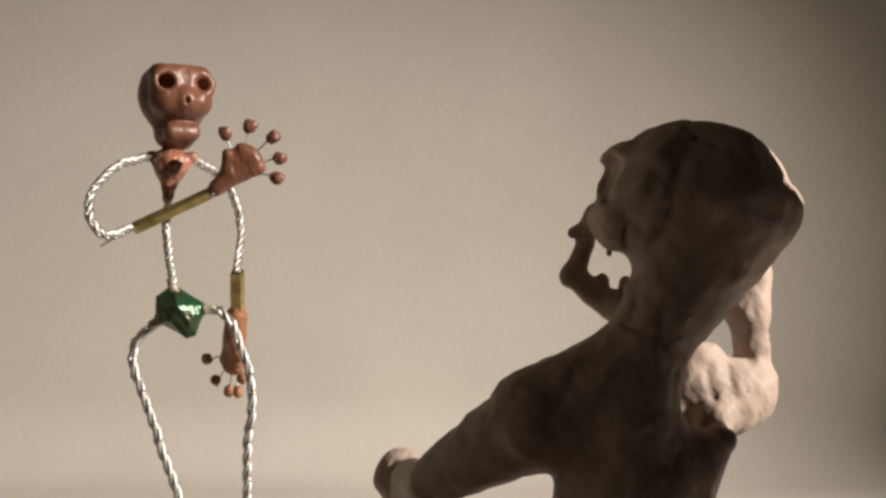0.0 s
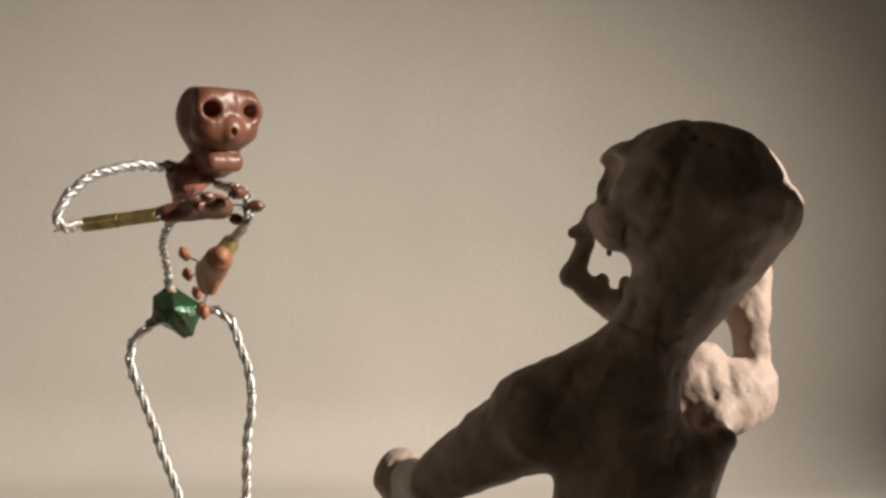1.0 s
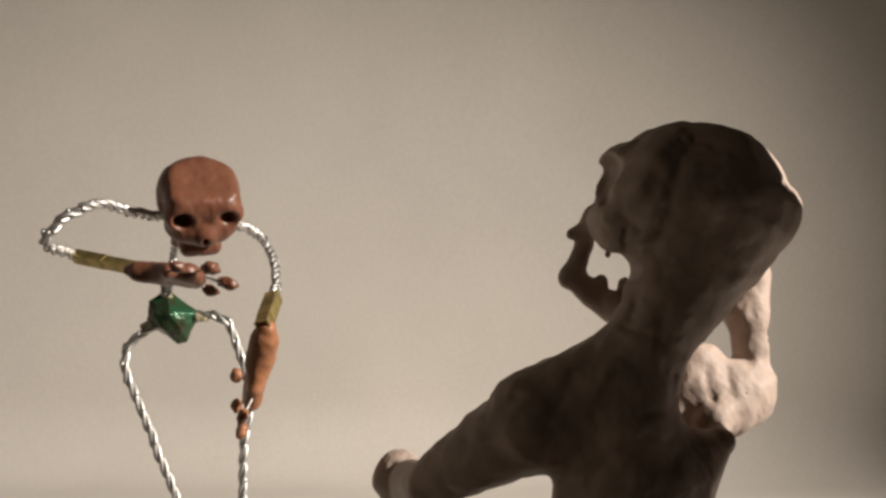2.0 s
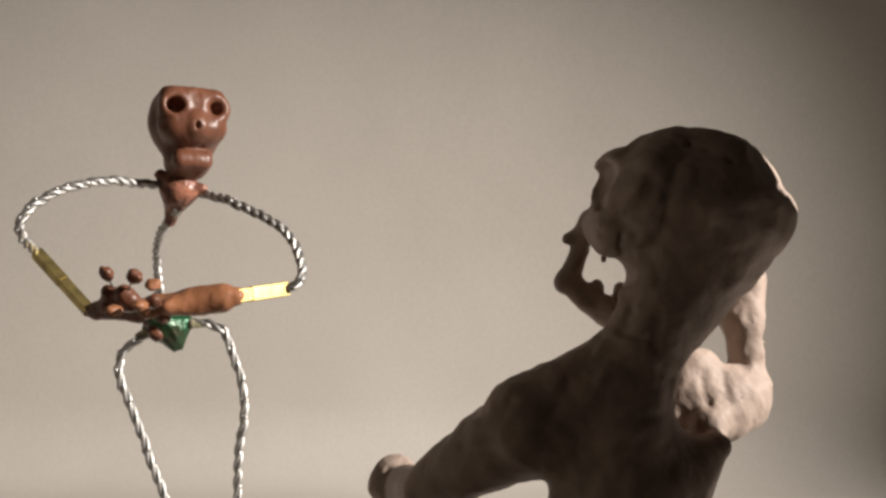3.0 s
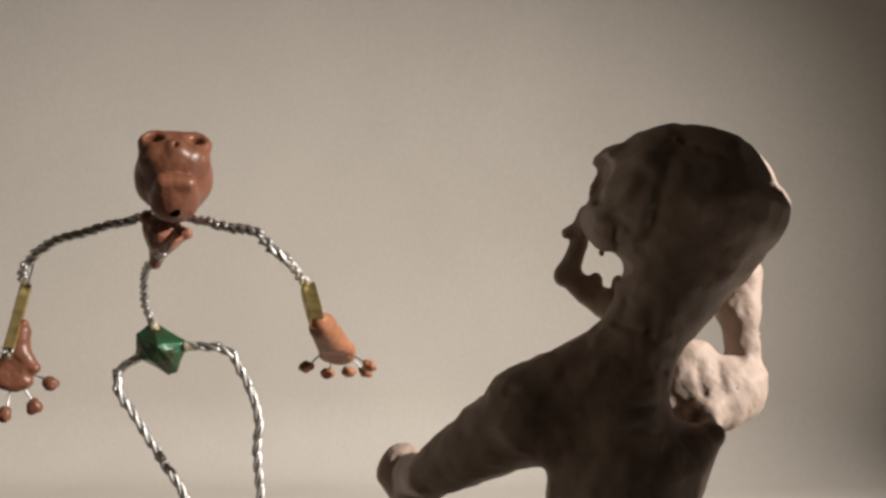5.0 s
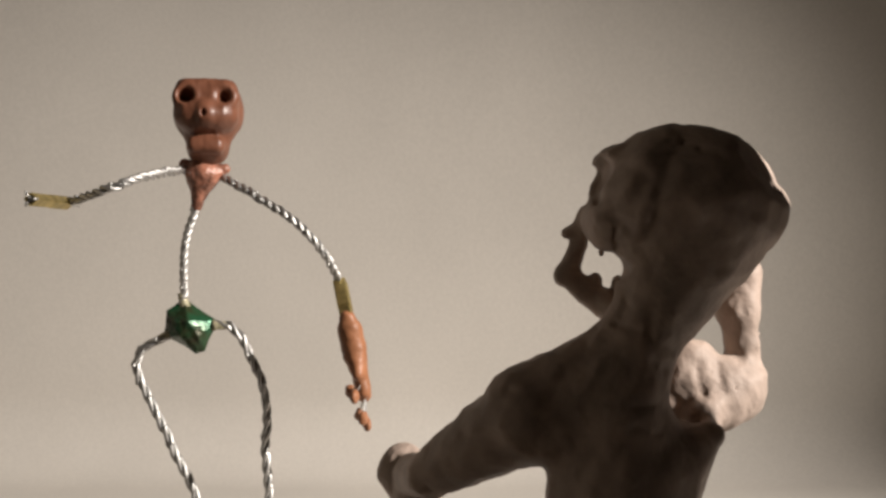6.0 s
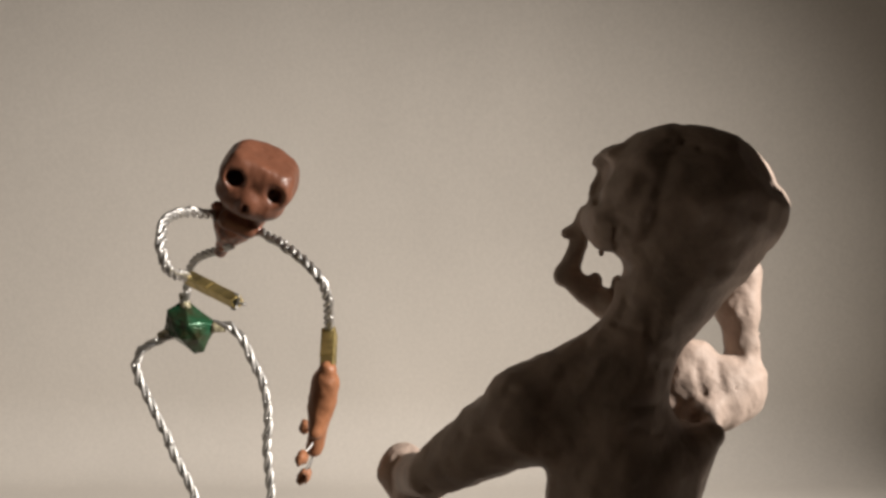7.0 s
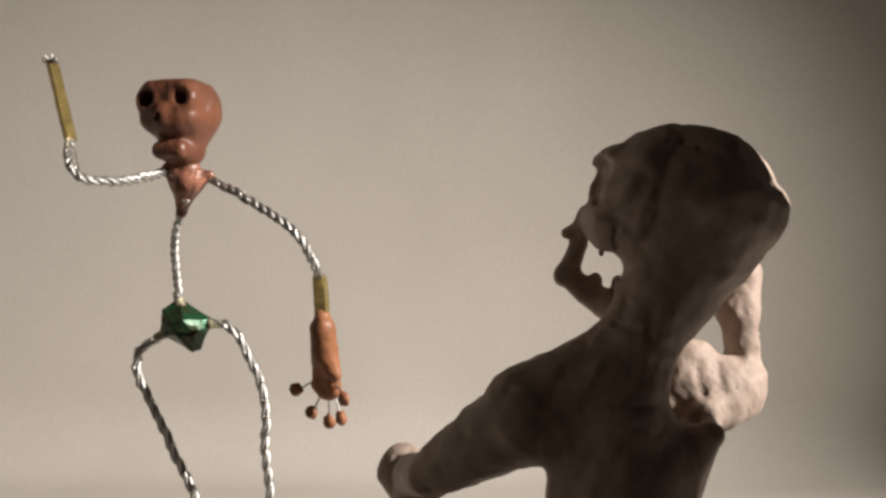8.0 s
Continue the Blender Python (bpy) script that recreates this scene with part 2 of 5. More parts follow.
    c.stroke([(7.9, -17.6), (7.6, -20.5), (8.6, -24.0)], 0.8, 0.32)
    c.stroke([(12.6, -17.8), (12.5, -20.5), (12.9, -23.4)], 0.7, 0.28)
    c.stroke([(10.2, -17.0), (10.0, -24.0)], 1.3, -0.1)
    dig((-3.9, -7.9, 30.0), (1.0, 0.9, 0.2), 0.3)
    dig((0.1, -11.8, 28.0), (0.4, 0.5, 0.2), 0.2)
    dig((16.8, 9.5, -3.7), (1.4, 0.6, 0.7), 0.6)
    dig((14.6, 6.2, -19.4), (0.4, 0.7, 0.2), 0.2)
    dig((15.6, 6.0, -23.0), (0.25, 0.7, 0.25), 0.2)
    dig((-11.7, -7.9, 8.9), (0.6, 2.6, 2.4), 0.9)
    dig((-23.2, -8.5, -15.9), (2.8, 1.9, 0.8), 0.7)
    dig((-11.2, -9.6, 18.6), (0.8, 1.5, 0.9), 0.6)
    egg((-13.0, 11.3, -0.4), (1.8, 1.7, 2.4), 0.6)
    egg((-8.7, 10.2, -1.1), (1.8, 1.7, 2.1), 0.6)
    egg((-12.6, 6.8, 6.1), (0.8, 1.1, 1.2), 0.5)
    dig((-9.3, -14.5, 21.4), (0.5, 0.9, 4.2), 0.9)
    dig((-14.9, -4.5, 16.7), (0.9, 2.6, 2.2), 0.7)
    dig((-9.4, -12.4, 12.1), (1.5, 1.0, 0.5), 0.7)
    dig((-5.5, -15.8, 10.9), (0.4, 0.8, 0.6), 0.5)
    dig((-16.0, -7.5, -12.8), (2.4, 1.0, 0.7), 0.7)
    dig((20.8, -3.4, 19.0), (0.9, 2.0, 2.9), 0.7)
    dig((-34.5, -7.9, -21.4), (3.2, 1.0, 0.5), 0.7)
    c.pare((0.72, -0.45, 0.52), 26.9, 0.5)
    c.stroke([(-2.3, 29.6), (-7.9, 24.3), (-10.4, 18.6), (-15.6, 13.8)], 2.1, -0.95)
    c.stroke([(-9.0, 27.7), (-13.6, 22.6), (-15.3, 17.5)], 1.9, 0.9)
    c.stroke([(-4.0, 26.9), (0.6, 27.3), (4.5, 26.2)], 0.7, 0.4)
    c.stroke([(-2.3, 24.3), (3.4, 25.4), (7.0, 24.6)], 0.9, 0.35)
    c.stroke([(-2.9, 23.2), (-5.4, 14.0), (-6.7, 6.5)], 1.3, 0.5)
    c.stroke([(-5.6, 22.0), (-8.0, 12.5), (-8.6, 6.0)], 1.5, -0.45)
    c.stroke([(-12.6, 13.0), (-9.0, 10.4)], 0.8, 0.45)
    c.stroke([(-15.0, 11.0), (-11.0, 7.4), (-7.4, 7.9)], 0.9, 0.4)
    c.stroke([(-11.3, -8.4), (-7.4, -9.2)], 0.7, 0.6)
    c.stroke([(-9.9, -0.8), (-9.2, -4.4), (-10.0, -7.0)], 0.7, 0.45)
    c.stroke([(-4.4, -4.0), (-5.4, -10.0), (-4.2, -16.0)], 1.0, 0.35)
    c.stroke([(-27.0, -25.8), (-22.0, -18.6), (-17.0, -13.6)], 1.5, 0.5)
    c.stroke([(-9.6, -24.4), (-4.0, -23.7)], 0.8, 0.35)
    c.stroke([(-13.0, -30.5), (-8.5, -28.0), (-3.5, -29.5)], 0.9, 0.3)
    c.stroke([(-42.0, -32.0), (-36.0, -29.5)], 0.9, 0.4)
    c.knead(0.30, 13.0, 5)
    c.knead(0.065, 4.5, 9)
    return np.maximum(c.d, -(z + 123.0))


figure = tagged(new("clay_figure", clay_mesh("clay_figure", seated_shape, (-74, -26, -124), (30, 71, 36), 0.55, CLAY_GREY)),
                "grey-pink modelling clay figure seen from behind, seated with one arm raised", "figurine")
FIGURE_AT = (0.0470, 0.190, 0.1233)
figure.matrix_world = pose(*FIGURE_AT)

# ---- the wire puppet ----
BASE = Vector((-75.0, 0.0, 0.0))
puppet = tagged(new("wire_puppet"), "twisted-wire puppet with brown clay skull head and brass forearms", "puppet")
puppet.matrix_world = pose(-0.075, 0.30, 0.0)


def twist_mesh(name, pitch, strands, length, rad, off):
    """A short straight piece of twisted strands along z, about its middle."""
    bm = bmesh.new()
    full, steps = length * 1.24, 10
    for s in range(strands):
        pts = []
        for k in range(steps + 1):
            z = (k / steps - 0.5) * full
            a = 2 * math.pi * (z / pitch + s / strands)
            pts.append(Vector((off * math.cos(a), off * math.sin(a), z)) * MM)
        tube_along(bm, pts, [rad * MM] * len(pts), 7)
    return mesh_of(name, bm, WIRE)


def wire_of(name, count, data):
    return [part(name, data, puppet) for _ in range(count)]


ARM_LINK = twist_mesh("arm_wire", 9.5, 3, 3.0, 0.64, 0.78)
LEG_LINK = twist_mesh("leg_wire", 15.0, 3, 5.3333, 0.70, 0.84)
SPINE_LINK = twist_mesh("spine_wire", 8.0, 3, 3.0, 0.64, 0.74)
arm_a, arm_b = wire_of("arm_wire", 19, ARM_LINK), wire_of("arm_wire", 19, ARM_LINK)
leg_a, leg_b = wire_of("leg_wire", 21, LEG_LINK), wire_of("leg_wire", 21, LEG_LINK)
spine = wire_of("spine_wire", 13, SPINE_LINK)


def skull_shape(x, y, z):
    c = Clay(x, y, z)
    c.egg((0, 2.4, 4.0), (10.6, 9.8, 8.6), 1)
    c.box((0, -3.0, 4.3), (10.0, 8.6, 8.3), 4.8, 3.0)
    c.cone((0, 1.0, 2.0, 9.8), (0, 0.8, -7.8, 7.0), 3.5)
    c.egg((0, -6.4, -0.8), (9.0, 6.6, 5.4), 2.0)
    c.dig((0, -12.4, -6.6), (9, 5.4, 0.8), 0.6)
    c.box((0, -2.4, -9.7), (5.8, 6.2, 2.8), 2.5, 1.6)
    for s in (-1, 1):
        c.egg((s * 5.8, -9.6, 5.2), (4.6, 2.6, 4.6), 1.4)
        c.dig((s * 6.0, -13.8, 5.2), (3.9, 3.3, 3.8), 0.8)
        c.dig((s * 5.9, -10.5, 5.1), (2.5, 6.2, 2.4) if s < 0 else (1.8, 2.9, 2.0), 0.6)
    c.egg((0.2, -11.8, -0.4), (2.2, 1.6, 2.8), 2.4)
    c.dig((-0.2, -14.0, -1.0), (0.8, 2.0, 1.2), 0.4)
    c.dig((0, -13.4, 9.8), (1.4, 1.8, 2.8), 1.6)
    c.pare((0.0, -0.10, 0.995), 12.3, 0.8)
    c.knead(0.12, 9.0, 11)
    return c.d


head = part("head", clay_mesh("head", skull_shape, (-14, -16, -15), (14, 17, 16), 0.33, CLAY_RED, 0.965), puppet, "glossy red-brown clay skull head with deep eye sockets")


def gem_mesh(name, corners, mat, seed, crumple=0.05):
    """A faceted lump with drawn-out corners where the wires enter, its facets slightly hollow."""
    bm = bmesh.new()
    for p in corners:
        bm.verts.new(Vector(p) * MM)
    bmesh.ops.convex_hull(bm, input=bm.verts[:])
    bmesh.ops.bevel(bm, geom=bm.edges[:], offset=0.35 * MM, segments=2, profile=0.6, affect="EDGES")
    bmesh.ops.triangulate(bm, faces=bm.faces[:])
    bmesh.ops.subdivide_edges(bm, edges=bm.edges[:], cuts=2, use_grid_fill=True)
    reach = max(v.co.length for v in bm.verts)
    for v in bm.verts:
        k = v.co.length / reach
        v.co *= 1 - 0.10 * math.sin(math.pi * min(1, max(0, k))) + crumple * noise.noise(v.co / MM * 0.5 + Vector((seed, 0, 0)))
    return mesh_of(name, bm, mat, smooth=False)


def resin_cuff(parent, axis, start, length):
    """A blob of yellowed resin drawn out along a wire."""
    bm = bmesh.new()
    tube_along(bm, [Vector((0, 0, start + length * k)) * MM for k in (0, 0.3, 0.65, 1)], [r * MM for r in (2.0, 1.55, 1.4, 1.15)], 10)
    ob = part("resin_cuff", mesh_of("resin_cuff", bm, RESIN), parent, "yellowed clear resin cuff")
    ob.matrix_basis = facing(Vector(), Vector(axis))


pelvis = part("pelvis", gem_mesh("pelvis", [(-2.2, 0.3, 9.0), (-7.6, -1.0, 4.6), (-9.0, 0.5, -3.4), (1.6, -0.5, -9.6), (4.6, -0.5, -8.6), (9.2, 0.3, 0.8), (0.8, -6.2, 1.8),
              (-2.4, -5.4, -3.8), (3.8, -4.8, -3.6), (0.0, 5.6, 1.0), (0.5, 4.6, -4.4), (-5.4, -4.0, 0.6)], GREEN, 3), puppet, "faceted dark green foil hips with brown flecks")
def chest_shape(x, y, z):
    c = Clay(x, y, z)
    c.egg((0, 0, -0.4), (5.2, 4.0, 5.0), 1)
    for tip in ((-6.4, 0.3, 2.6, 1.7), (6.6, 0.2, 2.8, 1.7), (-0.4, 0.2, -10.4, 1.7), (0.4, -0.2, 7.0, 1.9)):
        c.cone((0, 0, 0, 3.7), tip, 2.2)
    c.knead(0.12, 5.0, 37)
    c.knead(0.08, 2.2, 33)
    return c.d


chest = part("chest", clay_mesh("chest", chest_shape, (-13, -7, -14), (13, 7, 11), 0.3, PINK), puppet, "crumpled copper-pink resin chest")
bm = bmesh.new()
tube_along(bm, [Vector((0, 0, z)) * MM for z in (-1.5, 1, 3.5, 6)], [1.7 * MM, 1.4 * MM, 1.4 * MM, 1.6 * MM], 10)
neck = part("neck", mesh_of("neck", bm, CLAY_RED), puppet, "red-brown clay neck stub")


def sleeve_mesh(name, length, outer, seam):
    """A square brass tube, open at the ends, with a wider sleeve slid over its lower part."""
    bm = bmesh.new()

    def run(z0, z1, w, inner):
        prof = []
        for h in (w, inner):
            prof.append([(h, h - 0.25), (h - 0.25, h), (-h + 0.25, h), (-h, h - 0.25), (-h, -h + 0.25), (-h + 0.25, -h), (h - 0.25, -h), (h, -h + 0.25)])
        rings = [[bm.verts.new(Vector((x, y, z)) * MM) for x, y in prof[o]] for o, z in ((0, z0), (0, z1), (1, z1), (1, z0))]
        for i in range(4):
            r, s = rings[i], rings[(i + 1) % 4]
            for k in range(8):
                bm.faces.new((r[k], r[(k + 1) % 8], s[(k + 1) % 8], s[k]))

    run(0, length * seam, outer, outer - 0.42)
    run(length * seam + 0.15, length, outer * 0.94, outer - 0.5)
    run(length * seam - 1, length * seam + 1, outer * 0.9, outer - 0.6)
    return mesh_of(name, bm, BRASS, smooth=False)


sleeve_a = part("brass_sleeve", sleeve_mesh("brass_sleeve", 26.0, 1.5, 0.5), puppet, "long square brass tube forearm")
bm = bmesh.new()
tube_along(bm, [Vector((0.5, 0.3, z)) * MM for z in (0.5, -4, -8)] + [Vector((0.9, 0.2, -12)) * MM], [0.26 * MM] * 4, 6)
part("wire_end", mesh_of("wire_end", bm, WIRE), sleeve_a, "thin loose end of wire")
bm = bmesh.new()
for turn_at, lean in ((20, 0.7), (140, 0.5), (255, 0.8)):
    ax, ay = math.cos(radians(turn_at)), math.sin(radians(turn_at))
    tube_along(bm, [Vector((ax * x, ay * x, z)) * MM for x, z in ((0.3, 24), (0.5, 26.5), (0.6 + lean, 27.6), (1.3 + lean, 27.2), (1.2 + lean, 25.6))], [0.3 * MM] * 5, 6)
part("wire_loop", mesh_of("wire_loop", bm, WIRE), sleeve_a, "frayed wire loops at the wrist")
sleeve_b = part("brass_sleeve", sleeve_mesh("brass_sleeve_short", 15.0, 1.95, 0.75), puppet, "short square brass tube forearm")


def palm_shape(length, wide, thick, wrist):
    def shape(x, y, z):
        c = Clay(x, y, z)
        c.cone((0, 0, 0.2, wrist), (0, 0, length * 0.42, wrist * 1.35), 1)
        for s in (-1, -0.35, 0.35, 1):
            c.cone((0, 0, length * 0.14, wrist), (s * wide * 0.62, 0.25 * abs(s), length * (0.93 - 0.1 * abs(s)), thick), 2.2)
        c.cone((0, 0.2, length * 0.35, wrist), (-wide * 0.9, -0.6, length * 0.62, thick * 0.8), 2)
        c.dig((0.1, -thick - 0.9, length * 0.68), (wide * 0.35, 0.8, length * 0.14), 1.4)
        c.knead(0.11, 6.0, 21)
        return c.d
    return shape


def finger_mesh(name, reach, ball, mat):
    """A thin bent wire with a clay bead on its end, along z."""
    bm = bmesh.new()
    pts = [Vector((0.25 * math.sin(k * 1.1), 0.3 * math.sin(k * 0.8), -1.2 + (reach + 1.2) * k / 5)) * MM for k in range(6)]
    tube_along(bm, pts, [0.3 * MM] * 6, 6, 0)
    mark = len(bm.verts)
    bmesh.ops.create_icosphere(bm, subdivisions=3, radius=1.0)
    bm.verts.ensure_lookup_table()
    bm.faces.ensure_lookup_table()
    for v in bm.verts[mark:]:
        d = v.co.copy()
        r = 0.9 + 0.26 * noise.noise(d * 1.5 + Vector((reach * 7.3, ball * 31, 0))) + 0.07 * noise.noise(d * 5)
        v.co = Vector((d.x * ball * 1.02 * r, d.y * ball * 0.72 * r, reach + d.z * ball * 1.12 * r)) * MM
        for f in v.link_faces:
            f.material_index = 1
    return mesh_of(name, bm, WIRE, mat)


def palm_with_fingers(length, wide, thick, wrist, mat, label, fingers):
    palm = part("palm", clay_mesh("palm", palm_shape(length, wide, thick, wrist), (-wide - 4, -5, -3), (wide + 4, 5, length + 5), 0.3, mat), puppet, label)
    for x, y, z, tilt, lean, reach, ball in fingers:
        f = part("finger", finger_mesh("finger", reach, ball, mat), palm)
        f.matrix_basis = pose(x * MM, y * MM, z * MM, lean, tilt, 0)
    return palm


palm_a = palm_with_fingers(19.0, 6.0, 2.1, 1.3, CLAY_RED, "red-brown clay palm with wire fingers",
                           [(-4.8, 0, 13.0, -66, 5, 6.0, 2.2), (-3.6, 0, 17, -34, -6, 6.5, 2.3), (-0.6, 0, 18.5, 2, 8, 7.0, 2.2),
                            (2.6, 0, 17.5, 32, -8, 6.0, 2.1), (4.4, 0, 15.0, 60, 6, 6.0, 2.2)])
palm_b = palm_with_fingers(27.0, 5.4, 2.0, 2.5, CLAY_TAN, "tan-brown clay palm with wire fingers",
                           [(-4.2, -0.6, 19.5, -66, 24, 6.5, 2.2), (-3.2, 0, 24.0, -34, 16, 7.0, 2.2), (-0.8, 0, 25.5, -2, 6, 7.5, 2.2),
                            (1.8, 0, 25.0, 24, 18, 7.0, 2.1), (4.0, -0.4, 21.5, 62, 26, 6.5, 2.2)])

# ---- poses, struck one after another ----
tracks = {}


def key(ob, t, m, fold=0):
    """Remember a pose. fold: the piece looks the same after a fold-th of a turn about its own z, so the nearest turn is taken."""
    rows = tracks.setdefault(ob, [])
    if rows:
        last = rows[-1][1]
        if fold:
            turns = [m @ pose(0, 0, 0, 0, 0, 360 / fold * k) for k in range(fold)]
            m = max(turns, key=lambda w: abs(w.to_quaternion().dot(last.to_quaternion())))
        q0, q1 = last.to_quaternion(), m.to_quaternion()
        if q0.dot(q1) < 0:
            q1.negate()
        t0 = rows[-1][0]
        steps = int(math.degrees(2 * math.acos(min(1.0, q0.dot(q1)))) // 75)
        for k in range(1, steps + 1):
            w = k / (steps + 1)
            mid = Matrix.LocRotScale(last.translation.lerp(m.translation, w), q0.slerp(q1, w), None)
            rows.append((t0 + (t - t0) * w, mid))
    rows.append((t, m))


def P(p):
    return (Vector(p) - BASE) * MM


def facing(at, axis, spin=0.0):
    """A pose at a point with z along axis and y away from the viewer's side, turned by spin about the axis."""
    z = axis.normalized()
    back = Vector((0, 1, 0)) if abs(z.y) < 0.9 else Vector((0, 0, 1))
    x = back.cross(z).normalized()
    y = z.cross(x)
    return Matrix.Translation(at) @ Matrix((x, y, z)).transposed().to_4x4() @ pose(0, 0, 0, 0, 0, spin)


for cuff_axis, cuff_start, cuff_length in (((-0.28, 0, 1), 5.5, 5.0), ((-1, 0, -0.42), 6.0, 5.0), ((1, 0, -0.06), 7.0, 4.0)):
    resin_cuff(pelvis, cuff_axis, cuff_start, cuff_length)


def curve_points(ctrl, n=10):
    q = [ctrl[0] * 2 - ctrl[1]] + ctrl + [ctrl[-1] * 2 - ctrl[-2]]
    out = []
    for a, b, c, d in zip(q, q[1:], q[2:], q[3:]):
        for k in range(n):
            t = k / n
            out.append(0.5 * (2 * b + (c - a) * t + (2 * a - 5 * b + 4 * c - d) * t * t + (3 * b - a - 3 * c + d) * t ** 3))
    return out + [ctrl[-1]]


def lay_wire(links, t, ctrl, twist):
    """Lay the links of a wire end to end along a smooth line."""
    pts = curve_points([P(p) for p in ctrl])
    run = [0.0]
    for a, b in zip(pts, pts[1:]):
        run.append(run[-1] + (b - a).length)

    def at(s):
        s = min(max(s, 0.0), run[-1])
        for i in range(len(pts) - 1):
            if run[i + 1] >= s:
                return pts[i].lerp(pts[i + 1], (s - run[i]) / max(run[i + 1] - run[i], 1e-9))
        return pts[-1]

    step = run[-1] / len(links)
    turn = None
    for i, ob in enumerate(links):
        a, b = at((i + 0.0) * step), at((i + 1.0) * step)
        z = (b - a).normalized()
        if turn is None:
            turn = facing(Vector(), z).to_quaternion()
        else:
            turn = (turn @ Vector((0, 0, 1))).rotation_difference(z) @ turn
        kink = Vector((noise.noise(Vector((i * 1.7, 0.3, len(links)))), noise.noise(Vector((i * 1.7, 5.3, len(links)))), noise.noise(Vector((i * 1.7, 9.3, len(links)))))) * 0.5 * MM
        key(ob, t, Matrix.LocRotScale((a + b) / 2 + kink, turn, None) @ pose(0, 0, 0, 0, 0, twist * i), 3)


def nod(t, skull, turn):
    """The head alone, between two struck poses."""
    yaw, pitch, roll = turn
    key(head, t, Matrix.Translation(P(skull)) @ pose(0, 0, 0, 0, roll, 0) @ pose(0, 0, 0, 0, 0, yaw) @ pose(0, 0, 0, -pitch, 0, 0))


def strike(t, hips, breast, skull, turn, back, arm1, end1, tip1, spin1, arm2, end2, tip2, spin2, leg1, leg2):
    """One pose of the puppet, in millimetres."""
    lay_wire(spine, t, back, 135.0)
    lay_wire(arm_a, t, arm1, 113.7)
    lay_wire(arm_b, t, arm2, 113.7)
    lay_wire(leg_a, t, leg1, 128.0)
    lay_wire(leg_b, t, leg2, 128.0)
    key(pelvis, t, facing(P(hips), Vector((P(back[-2]) - P(hips)).normalized() * 0.4 + Vector((0, 0, 1)))))
    key(chest, t, facing(P(breast), (P(breast) - P(back[1])).normalized() + Vector((0, 0, 0.6))))
    key(neck, t, facing(P(breast).lerp(P(skull), 0.30), P(skull) - P(breast)))
    nod(t, skull, turn)
    key(sleeve_a, t, facing(P(arm1[-1]), P(end1) - P(arm1[-1]), 42), 4)
    key(sleeve_b, t, facing(P(arm2[-1]), P(end2) - P(arm2[-1]), 2), 4)
    if tip1:
        key(palm_a, t, facing(P(end1), P(tip1) - P(end1), spin1))
    key(palm_b, t, facing(P(end2), P(tip2) - P(end2), spin2))


